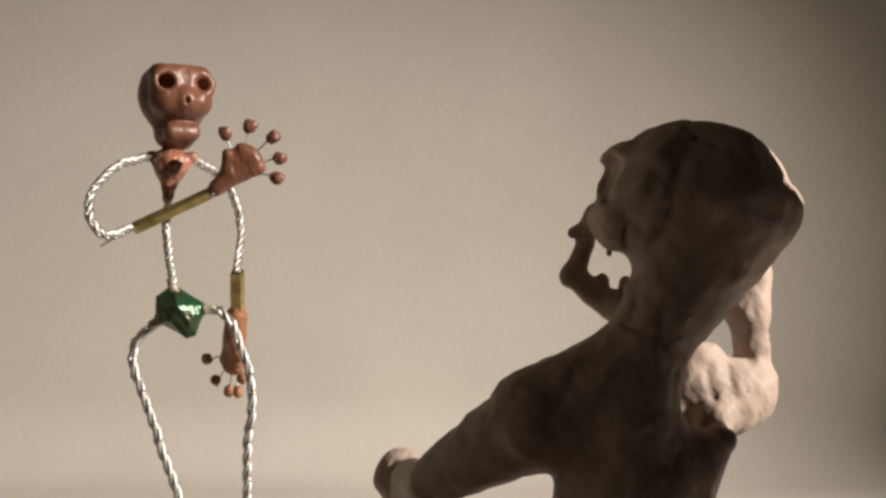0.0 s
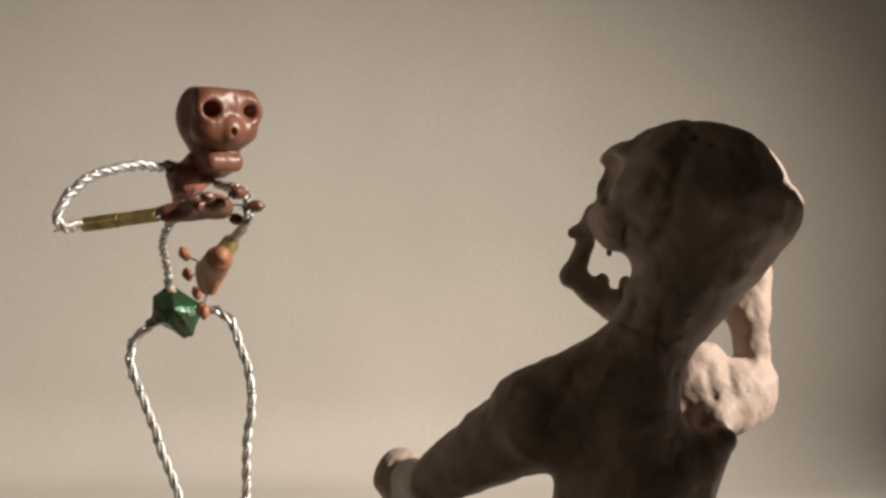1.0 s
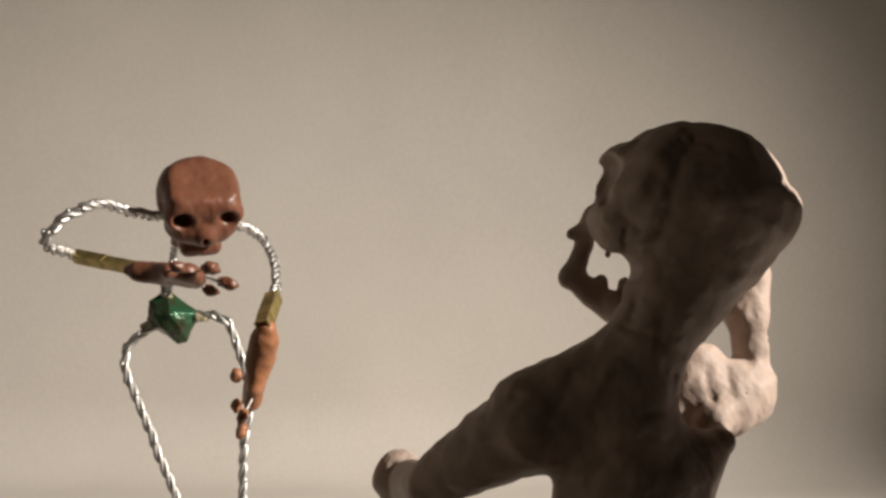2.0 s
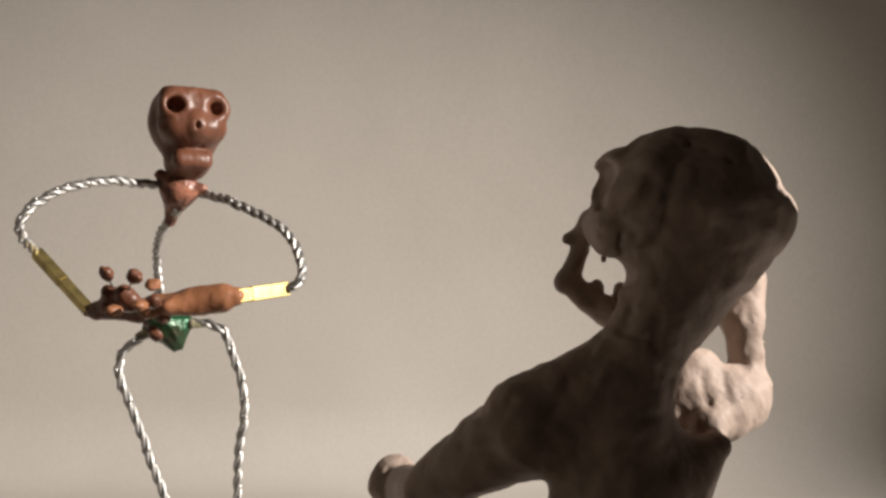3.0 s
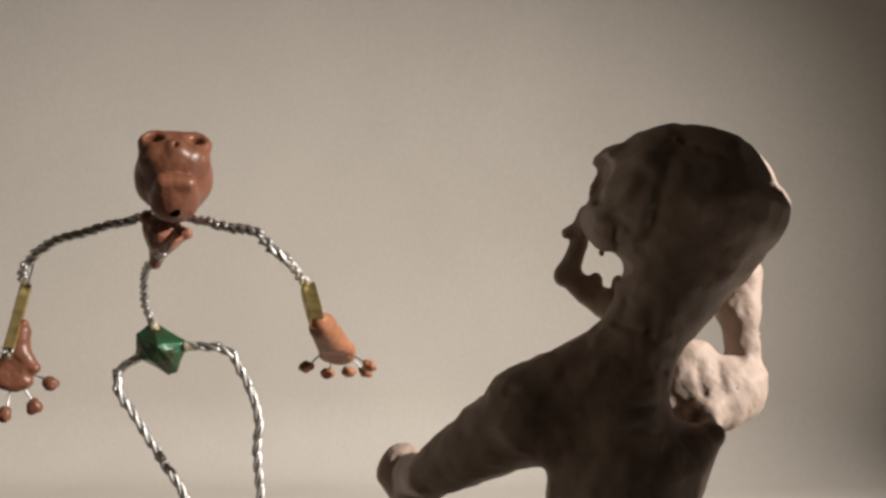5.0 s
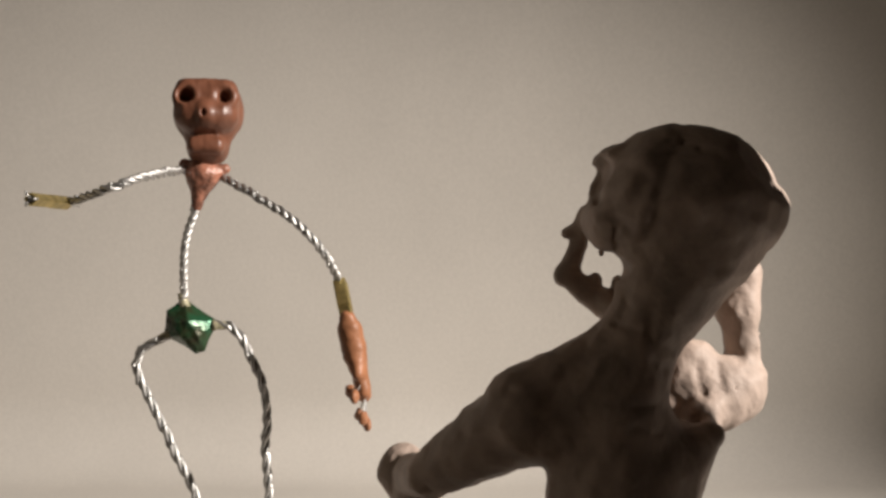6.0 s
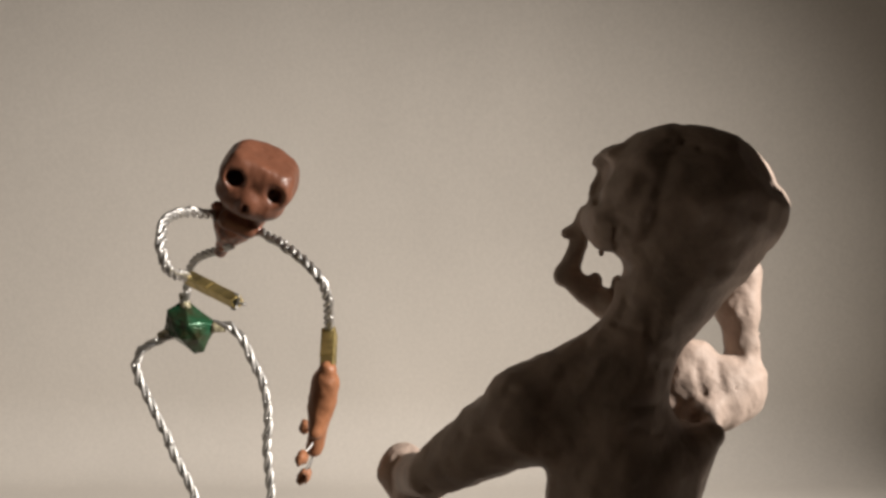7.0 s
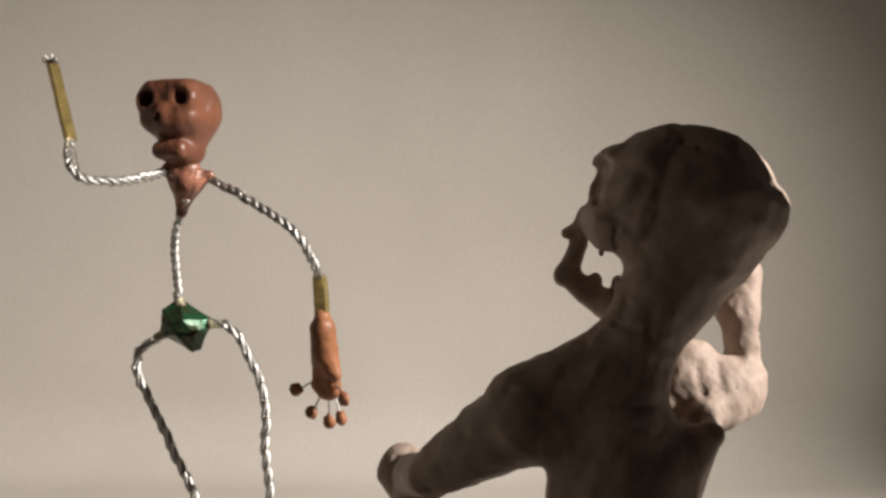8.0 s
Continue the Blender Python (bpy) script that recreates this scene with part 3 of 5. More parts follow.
def motions():
    strike(0.00, (-82.8, 0.0, 110.9), (-86.0, 0.0, 156.6), (-84.6, 0.0, 175.1), (33, 5, -1),
           [(-86.4, 0.0, 150.5), (-87.4, 0.0, 139.1), (-86.7, 0.0, 128.4), (-84.9, 0.0, 117.0)],
           [(-91.7, 0.0, 159.6), (-98.9, -15.3, 153.9), (-102.8, -24.4, 143.3), (-99.0, -24.3, 134.1), (-93.7, -12.0, 136.2)], (-70.1, -14.0, 146.8), (-54.3, -14.0, 160.5), 10,
           [(-80.1, 0.0, 159.1), (-72.8, 18.6, 152.0), (-69.3, 25.5, 137.9), (-68.2, 15.0, 122.3)], (-70.0, 23.4, 110.0), (-74.6, 33.4, 87.6), 35,
           [(-88.5, 0.0, 107.7), (-96.5, 0.0, 101.6), (-97.8, 0.0, 92.7), (-93.2, 0.0, 80.2), (-89.1, 0.0, 67.7), (-83.5, 0.0, 51.3), (-78.3, 0.0, 30.2), (-80.1, 0.0, 0.3)],
           [(-75.7, 0.0, 111.1), (-68.2, 0.0, 109.5), (-64.1, 0.0, 99.8), (-60.3, 0.0, 85.6), (-61.7, 0.0, 67.7), (-61.9, 0.0, 51.3), (-61.4, 0.0, 30.2), (-59.6, 0.0, 0.3)])
    strike(0.20, (-82.8, 0.0, 110.7), (-80.7, -13.4, 154.4), (-74.4, -14.1, 171.1), (33, -5, 0),
           [(-81.1, -13.4, 148.6), (-86.7, -5.5, 136.5), (-84.9, -0.0, 116.7)],
           [(-85.8, -13.4, 157.4), (-90.1, -26.9, 156.1), (-99.2, -37.1, 148.9), (-103.4, -42.0, 140.4), (-101.7, -41.1, 136.4), (-98.8, -31.4, 140.9)], (-78.4, -42.0, 153.0), (-59.4, -42.0, 157.1), 60,
           [(-74.3, -13.4, 156.2), (-69.9, 7.0, 152.9), (-66.3, 14.2, 143.5), (-66.0, 1.6, 125.3)], (-69.9, 10.7, 114.0), (-76.5, 24.9, 94.6), 35,
           [(-88.5, 0.0, 107.5), (-96.5, 0.0, 101.4), (-97.6, 0.0, 92.5), (-92.9, 0.0, 80.1), (-88.6, 0.0, 67.6), (-82.9, 0.0, 51.3), (-77.8, 0.0, 30.2), (-79.6, 0.0, 0.3)],
           [(-75.7, 0.0, 110.8), (-68.2, 0.0, 109.2), (-64.1, 0.0, 99.6), (-60.3, 0.0, 85.4), (-61.8, 0.0, 67.6), (-62.0, 0.0, 51.3), (-61.5, 0.0, 30.2), (-59.7, 0.0, 0.3)])
    strike(0.40, (-82.8, 0.0, 110.2), (-75.8, -21.5, 150.8), (-67.8, -22.6, 167.0), (34, -8, 4),
           [(-76.2, -21.5, 145.1), (-85.0, -8.7, 134.9), (-84.9, -0.0, 116.2)],
           [(-78.7, -21.5, 154.0), (-83.3, -34.8, 152.8), (-93.5, -45.0, 149.0), (-99.6, -49.8, 140.8), (-99.9, -49.0, 136.2), (-94.8, -39.5, 137.8)], (-73.4, -49.5, 148.7), (-54.6, -51.7, 149.2), 65,
           [(-65.6, -21.5, 150.0), (-54.1, -41.5, 143.8), (-51.2, -45.7, 137.6), (-58.4, -26.5, 126.7)], (-57.8, -40.3, 120.7), (-65.3, -19.8, 108.3), 35,
           [(-88.5, 0.0, 107.0), (-96.5, 0.0, 101.0), (-97.6, 0.0, 92.2), (-92.9, 0.0, 79.9), (-88.6, 0.0, 67.5), (-82.9, 0.0, 51.3), (-77.8, 0.0, 30.2), (-79.6, 0.0, 0.3)],
           [(-75.7, 0.0, 110.4), (-68.2, 0.0, 108.8), (-64.1, 0.0, 99.2), (-60.3, 0.0, 85.1), (-61.8, 0.0, 67.5), (-62.0, 0.0, 51.3), (-61.5, 0.0, 30.2), (-59.7, 0.0, 0.3)])
    strike(0.50, (-82.5, 0.0, 110.7), (-75.9, -25.4, 149.0), (-65.5, -26.7, 156.1), (24, -36, -9),
           [(-76.2, -25.4, 143.5), (-83.1, -15.0, 134.8), (-84.7, -6.1, 128.8), (-84.6, -0.0, 116.7)],
           [(-77.6, -25.4, 151.5), (-87.5, -38.8, 151.5), (-96.0, -49.1, 146.1), (-99.0, -54.0, 138.7), (-95.7, -53.1, 134.4), (-94.1, -43.4, 137.0)], (-72.1, -54.2, 145.7), (-52.7, -54.2, 143.8), 70,
           [(-64.7, -25.4, 147.6), (-53.6, -40.7, 143.2), (-52.6, -38.8, 138.8), (-63.1, -11.4, 134.5)], (-63.6, -25.9, 130.6), (-75.1, -4.9, 123.7), 15,
           [(-88.2, 0.0, 107.5), (-96.5, 0.0, 101.4), (-97.6, 0.0, 92.5), (-92.9, 0.0, 80.1), (-88.6, 0.0, 67.6), (-82.9, 0.0, 51.3), (-77.8, 0.0, 30.2), (-79.6, 0.0, 0.3)],
           [(-75.3, 0.0, 110.8), (-67.9, 0.0, 109.2), (-63.9, 0.0, 99.6), (-60.2, 0.0, 85.4), (-61.7, 0.0, 67.6), (-62.0, 0.0, 51.3), (-61.5, 0.0, 30.2), (-59.7, 0.0, 0.3)])
    nod(0.60, (-62.0, -27.5, 156.5), (28, -18, -4))
    strike(0.70, (-82.5, 0.0, 111.0), (-74.2, -30.3, 145.9), (-63.0, -28.8, 149.9), (22, -44, -8),
           [(-74.5, -30.3, 140.4), (-83.9, -12.3, 134.8), (-84.6, -0.0, 117.0)],
           [(-75.6, -30.3, 148.7), (-84.3, -44.6, 149.7), (-90.9, -55.5, 147.6), (-95.8, -60.9, 140.9), (-94.2, -60.2, 135.0), (-92.2, -50.3, 136.8)], (-68.9, -60.8, 141.5), (-50.8, -63.4, 136.5), 75,
           [(-62.8, -30.3, 145.1), (-50.5, -52.3, 142.0), (-48.3, -56.9, 138.9), (-56.8, -35.3, 137.9)], (-56.2, -50.2, 136.2), (-67.8, -29.0, 130.0), 15,
           [(-88.2, 0.0, 107.8), (-96.5, 0.0, 101.7), (-97.6, 0.0, 92.7), (-92.9, 0.0, 80.2), (-88.6, 0.0, 67.7), (-82.9, 0.0, 51.3), (-77.8, 0.0, 30.2), (-79.6, 0.0, 0.3)],
           [(-75.3, 0.0, 111.1), (-67.9, 0.0, 109.5), (-63.9, 0.0, 99.9), (-60.2, 0.0, 85.6), (-61.7, 0.0, 67.7), (-62.0, 0.0, 51.3), (-61.5, 0.0, 30.2), (-59.7, 0.0, 0.3)])
    strike(0.80, (-84.4, 0.0, 109.9), (-75.9, -31.7, 143.7), (-65.2, -30.3, 146.7), (22, -44, -8),
           [(-76.2, -31.7, 138.2), (-84.8, -12.9, 131.8), (-86.5, -0.0, 115.9)],
           [(-77.3, -31.7, 144.6), (-83.1, -44.3, 146.6), (-89.9, -54.7, 147.0), (-96.2, -61.5, 142.1), (-96.6, -63.7, 137.1), (-94.9, -61.7, 134.6), (-93.4, -51.7, 134.4)], (-70.7, -64.1, 137.1), (-53.2, -68.9, 131.5), 80,
           [(-64.6, -31.7, 143.0), (-62.2, -1.2, 144.4), (-63.1, 9.2, 141.4), (-64.7, -5.7, 142.7)], (-72.3, 6.7, 146.4), (-84.1, 27.9, 152.7), 30,
           [(-90.0, 0.0, 106.7), (-98.1, 0.0, 100.7), (-99.0, 0.0, 92.0), (-93.9, 0.0, 79.7), (-89.4, 0.0, 67.4), (-83.3, 0.0, 51.3), (-78.1, 0.0, 30.2), (-79.9, 0.0, 0.3)],
           [(-77.2, 0.0, 110.0), (-68.2, 0.0, 108.5), (-64.2, 0.0, 99.0), (-60.6, 0.0, 85.0), (-62.2, 0.0, 67.4), (-62.5, 0.0, 51.3), (-62.0, 0.0, 30.2), (-60.2, 0.0, 0.3)])
    strike(0.90, (-84.4, 0.0, 109.9), (-75.9, -31.7, 143.7), (-65.2, -30.3, 146.7), (22, -44, -8),
           [(-76.2, -31.7, 138.2), (-84.8, -12.9, 131.8), (-86.5, -0.0, 115.9)],
           [(-77.3, -31.7, 144.6), (-83.1, -44.3, 146.6), (-89.9, -54.7, 147.0), (-96.2, -61.5, 142.1), (-96.6, -63.7, 137.1), (-94.9, -61.7, 134.6), (-93.4, -51.7, 134.4)], (-70.7, -64.1, 137.1), (-53.2, -68.9, 131.5), 80,
           [(-64.6, -31.7, 143.0), (-62.2, -1.2, 144.4), (-63.1, 9.2, 141.4), (-64.7, -5.7, 142.7)], (-72.3, 6.7, 146.4), (-84.1, 27.9, 152.7), 30,
           [(-90.0, 0.0, 106.7), (-98.1, 0.0, 100.7), (-99.0, 0.0, 92.0), (-93.9, 0.0, 79.7), (-89.4, 0.0, 67.4), (-83.3, 0.0, 51.3), (-78.1, 0.0, 30.2), (-79.9, 0.0, 0.3)],
           [(-77.2, 0.0, 110.0), (-68.2, 0.0, 108.5), (-64.2, 0.0, 99.0), (-60.6, 0.0, 85.0), (-62.2, 0.0, 67.4), (-62.5, 0.0, 51.3), (-62.0, 0.0, 30.2), (-60.2, 0.0, 0.3)])
    strike(1.00, (-83.7, 0.0, 110.9), (-74.5, -24.3, 149.8), (-65.6, -25.5, 164.6), (36, -6, -2),
           [(-74.8, -24.3, 144.3), (-83.9, -14.4, 133.6), (-85.6, -5.8, 124.9), (-85.8, -0.0, 117.0)],
           [(-77.4, -24.3, 153.5), (-86.2, -38.4, 152.7), (-94.6, -49.1, 148.1), (-99.5, -54.4, 139.6), (-98.4, -53.9, 135.7), (-96.7, -44.3, 136.5)], (-73.3, -55.4, 138.9), (-54.1, -55.4, 141.1), 75,
           [(-65.4, -24.3, 149.0), (-53.0, -44.8, 144.6), (-51.8, -49.1, 137.6), (-60.2, -29.3, 132.1)], (-59.7, -43.8, 128.3), (-70.0, -22.4, 120.6), 20,
           [(-89.4, 0.0, 107.7), (-97.4, 0.0, 101.6), (-98.5, 0.0, 92.7), (-93.6, 0.0, 80.2), (-89.2, 0.0, 67.7), (-83.3, 0.0, 51.3), (-78.2, 0.0, 30.2), (-80.0, 0.0, 0.3)],
           [(-76.6, 0.0, 111.1), (-68.2, 0.0, 109.5), (-64.1, 0.0, 99.8), (-60.4, 0.0, 85.6), (-61.9, 0.0, 67.7), (-62.1, 0.0, 51.3), (-61.6, 0.0, 30.2), (-59.8, 0.0, 0.3)])
    strike(1.10, (-84.4, 0.0, 110.2), (-85.6, 0.0, 155.8), (-82.2, 0.0, 172.8), (28, 0, 3),
           [(-86.0, 0.0, 149.8), (-88.0, 0.0, 135.0), (-88.0, 0.0, 128.7), (-86.5, 0.0, 116.2)],
           [(-88.8, 0.0, 159.0), (-96.4, -12.5, 155.6), (-106.2, -22.2, 148.5), (-110.2, -27.0, 138.9), (-109.6, -26.5, 135.3), (-106.4, -18.0, 139.9)], (-85.8, -27.1, 152.9), (-66.4, -27.1, 157.5), 60,
           [(-77.8, 0.0, 156.3), (-65.4, -16.2, 151.9), (-57.9, -20.0, 142.8), (-59.4, -5.0, 126.0)], (-57.5, -16.2, 116.2), (-60.6, 0.6, 98.0), 60,
           [(-90.0, 0.0, 107.0), (-98.1, 0.0, 101.0), (-99.0, 0.0, 92.2), (-93.9, 0.0, 79.9), (-89.4, 0.0, 67.5), (-83.3, 0.0, 51.3), (-78.1, 0.0, 30.2), (-79.9, 0.0, 0.3)],
           [(-77.2, 0.0, 110.4), (-68.2, 0.0, 108.8), (-64.2, 0.0, 99.2), (-60.6, 0.0, 85.1), (-62.2, 0.0, 67.5), (-62.5, 0.0, 51.3), (-62.0, 0.0, 30.2), (-60.2, 0.0, 0.3)])
    strike(1.20, (-84.8, 0.0, 110.2), (-76.6, -21.4, 150.8), (-70.8, -22.5, 167.3), (34, -2, 2),
           [(-76.9, -21.4, 145.1), (-84.3, -12.6, 134.8), (-85.7, -5.1, 127.2), (-87.0, -0.0, 116.2)],
           [(-81.0, -21.4, 153.0), (-90.3, -34.9, 150.4), (-97.4, -45.2, 146.3), (-101.5, -50.1, 136.8), (-99.9, -49.2, 133.2), (-98.0, -39.4, 136.4)], (-76.3, -51.0, 144.6), (-57.3, -51.4, 144.0), 70,
           [(-66.4, -21.4, 150.8), (-54.5, -39.8, 143.2), (-50.3, -43.9, 134.3), (-53.0, -26.4, 121.7)], (-50.5, -37.9, 112.4), (-52.7, -20.1, 95.1), 60,
           [(-90.4, 0.0, 107.0), (-98.6, 0.0, 101.0), (-99.4, 0.0, 92.2), (-94.2, 0.0, 79.9), (-89.5, 0.0, 67.5), (-83.3, 0.0, 51.3), (-78.1, 0.0, 30.2), (-79.9, 0.0, 0.3)],
           [(-77.7, 0.0, 110.4), (-68.2, 0.0, 108.8), (-64.2, 0.0, 99.2), (-60.6, 0.0, 85.1), (-62.2, 0.0, 67.5), (-62.5, 0.0, 51.3), (-62.0, 0.0, 30.2), (-60.2, 0.0, 0.3)])
    strike(1.30, (-84.4, 0.0, 109.9), (-75.5, -27.8, 146.7), (-72.6, -29.2, 153.6), (20, -36, -8),
           [(-75.9, -27.8, 141.2), (-83.5, -16.4, 133.3), (-85.7, -6.7, 127.2), (-86.5, -0.0, 115.9)],
           [(-80.5, -27.8, 148.4), (-91.5, -47.0, 147.3), (-96.0, -59.0, 141.0), (-96.6, -60.5, 134.7), (-95.8, -47.8, 132.7)], (-75.3, -62.4, 139.2), (-56.0, -62.4, 138.0), 75,
           [(-64.1, -27.8, 146.7), (-60.7, -10.0, 144.0), (-55.6, -8.9, 135.7), (-49.3, -32.8, 125.0)], (-46.0, -45.0, 116.9), (-46.9, -26.4, 100.2), 60,
           [(-90.0, 0.0, 106.7), (-98.1, 0.0, 100.7), (-99.0, 0.0, 92.0), (-93.9, 0.0, 79.7), (-89.4, 0.0, 67.4), (-83.3, 0.0, 51.3), (-78.1, 0.0, 30.2), (-79.9, 0.0, 0.3)],
           [(-77.2, 0.0, 110.0), (-68.2, 0.0, 108.5), (-64.2, 0.0, 99.0), (-60.6, 0.0, 85.0), (-62.2, 0.0, 67.4), (-62.5, 0.0, 51.3), (-62.0, 0.0, 30.2), (-60.2, 0.0, 0.3)])
    nod(1.40, (-65.5, -30.0, 151.5), (25, -12, 0))
    strike(1.50, (-83.7, 0.0, 110.5), (-69.5, -39.9, 134.5), (-62.8, -49.9, 135.8), (20, -58, -6),
           [(-69.8, -39.9, 129.2), (-82.4, -16.2, 123.4), (-85.8, -0.0, 116.6)],
           [(-75.7, -39.9, 138.7), (-80.7, -55.3, 141.1), (-85.8, -67.0, 141.9), (-91.9, -72.5, 136.2), (-90.6, -71.3, 131.2), (-90.9, -59.9, 130.1)], (-69.8, -75.1, 129.5), (-51.4, -77.8, 125.5), 85,
           [(-55.6, -39.9, 137.1), (-54.1, -16.8, 132.7), (-47.4, -44.9, 117.7)], (-43.4, -55.9, 108.4), (-46.0, -41.4, 88.3), 70,
           [(-89.4, 0.0, 107.4), (-97.4, 0.0, 101.3), (-98.5, 0.0, 92.5), (-93.6, 0.0, 80.0), (-89.2, 0.0, 67.6), (-83.3, 0.0, 51.3), (-78.2, 0.0, 30.2), (-80.0, 0.0, 0.3)],
           [(-76.6, 0.0, 110.7), (-68.2, 0.0, 109.1), (-64.1, 0.0, 99.5), (-60.4, 0.0, 85.4), (-61.9, 0.0, 67.6), (-62.1, 0.0, 51.3), (-61.6, 0.0, 30.2), (-59.8, 0.0, 0.3)])
    nod(1.60, (-66.5, -42.0, 147.0), (28, -14, 0))
    strike(1.70, (-84.5, 0.0, 110.2), (-70.5, -38.6, 136.0), (-64.0, -48.5, 136.6), (20, -58, -6),
           [(-70.8, -38.6, 130.8), (-77.4, -22.8, 128.0), (-83.1, -9.3, 120.1), (-86.7, -0.0, 116.2)],
           [(-76.7, -38.6, 137.1), (-78.7, -53.8, 137.4), (-83.6, -65.4, 140.3), (-91.2, -70.9, 136.3), (-92.9, -69.8, 130.9), (-91.1, -58.6, 128.0)], (-70.7, -74.8, 127.9), (-51.9, -74.8, 124.9), 85,
           [(-56.8, -38.6, 136.5), (-52.8, -15.5, 130.3), (-46.9, -43.6, 116.6)], (-43.5, -55.3, 107.8), (-44.5, -40.9, 87.5), 70,
           [(-90.1, 0.0, 107.0), (-98.2, 0.0, 101.0), (-99.1, 0.0, 92.2), (-94.0, 0.0, 79.9), (-89.4, 0.0, 67.5), (-83.3, 0.0, 51.3), (-78.1, 0.0, 30.2), (-79.9, 0.0, 0.3)],
           [(-77.4, 0.0, 110.4), (-68.2, 0.0, 108.8), (-64.2, 0.0, 99.2), (-60.6, 0.0, 85.1), (-62.2, 0.0, 67.5), (-62.5, 0.0, 51.3), (-62.0, 0.0, 30.2), (-60.2, 0.0, 0.3)])
    strike(2.80, (-84.9, 0.0, 108.7), (-75.7, -22.3, 148.9), (-72.8, -23.4, 165.6), (28, 8, 1),
           [(-76.0, -22.3, 143.3), (-83.2, -13.2, 137.5), (-87.0, -5.3, 129.2), (-87.1, -0.0, 114.7)],
           [(-80.5, -22.3, 150.6), (-94.6, -33.9, 150.5), (-105.0, -42.7, 146.1), (-110.6, -46.8, 139.9), (-111.0, -45.9, 135.3), (-110.6, -37.3, 130.6)], (-92.3, -47.1, 115.0), (-76.2, -56.9, 117.8), 30,
           [(-69.6, -22.3, 148.4), (-57.5, -31.3, 144.7), (-42.2, -38.8, 136.8), (-36.4, -43.8, 126.6), (-37.7, -46.1, 121.9), (-41.0, -44.3, 120.9)], (-51.9, -54.5, 119.4), (-76.7, -53.3, 116.6), 75,
           [(-90.6, 0.0, 105.6), (-99.0, 0.0, 99.7), (-100.1, 0.0, 91.2), (-95.2, 0.0, 79.1), (-90.9, 0.0, 67.1), (-85.1, 0.0, 51.3), (-80.0, 0.0, 30.2), (-81.8, 0.0, 0.3)],
           [(-77.8, 0.0, 108.9), (-68.2, 0.0, 107.3), (-64.3, 0.0, 98.0), (-60.8, 0.0, 84.3), (-62.6, 0.0, 67.1), (-63.1, 0.0, 51.3), (-62.6, 0.0, 30.2), (-60.8, 0.0, 0.3)])
    strike(3.10, (-84.9, 0.0, 108.7), (-75.7, -22.3, 148.9), (-72.8, -23.4, 165.6), (28, 8, 1),
           [(-76.0, -22.3, 143.3), (-83.2, -13.2, 137.5), (-87.0, -5.3, 129.2), (-87.1, -0.0, 114.7)],
           [(-80.5, -22.3, 150.6), (-94.6, -33.9, 150.5), (-105.0, -42.7, 146.1), (-110.6, -46.8, 139.9), (-111.0, -45.9, 135.3), (-110.6, -37.3, 130.6)], (-92.3, -47.1, 115.0), (-76.2, -56.9, 117.8), 30,
           [(-69.6, -22.3, 148.4), (-57.5, -31.3, 144.7), (-42.2, -38.8, 136.8), (-36.4, -43.8, 126.6), (-37.7, -46.1, 121.9), (-41.0, -44.3, 120.9)], (-51.9, -54.5, 119.4), (-76.7, -53.3, 116.6), 75,
           [(-90.6, 0.0, 105.6), (-99.0, 0.0, 99.7), (-100.1, 0.0, 91.2), (-95.2, 0.0, 79.1), (-90.9, 0.0, 67.1), (-85.1, 0.0, 51.3), (-80.0, 0.0, 30.2), (-81.8, 0.0, 0.3)],
           [(-77.8, 0.0, 108.9), (-68.2, 0.0, 107.3), (-64.3, 0.0, 98.0), (-60.8, 0.0, 84.3), (-62.6, 0.0, 67.1), (-63.1, 0.0, 51.3), (-62.6, 0.0, 30.2), (-60.8, 0.0, 0.3)])
    strike(3.20, (-87.2, 0.0, 107.5), (-78.2, -22.4, 147.8), (-72.1, -23.5, 170.9), (22, 8, 3),
           [(-78.5, -22.4, 142.2), (-84.9, -13.2, 135.6), (-88.7, -5.4, 127.2), (-89.3, -0.0, 113.6)],
           [(-82.1, -22.4, 149.5), (-96.1, -34.0, 149.4), (-106.4, -42.9, 145.1), (-112.0, -47.0, 138.9), (-112.4, -46.0, 134.3), (-112.2, -37.4, 129.6)], (-93.6, -47.8, 114.7), (-77.1, -56.6, 118.1), 30,
           [(-71.2, -22.4, 147.3), (-58.9, -31.9, 143.7), (-43.6, -39.7, 135.7), (-38.2, -44.8, 125.6), (-39.1, -46.8, 121.6), (-42.5, -44.4, 120.9)], (-53.3, -54.7, 119.3), (-77.5, -49.1, 116.4), 60,
           [(-92.8, 0.0, 104.5), (-101.2, 0.0, 98.8), (-102.0, 0.0, 90.3), (-96.6, 0.0, 78.6), (-91.7, 0.0, 66.8), (-85.1, 0.0, 51.3), (-80.0, 0.0, 30.2), (-81.8, 0.0, 0.3)],
           [(-80.1, 0.0, 107.7), (-68.2, 0.0, 106.2), (-64.3, 0.0, 97.1), (-60.8, 0.0, 83.6), (-62.6, 0.0, 66.8), (-63.1, 0.0, 51.3), (-62.6, 0.0, 30.2), (-60.8, 0.0, 0.3)])
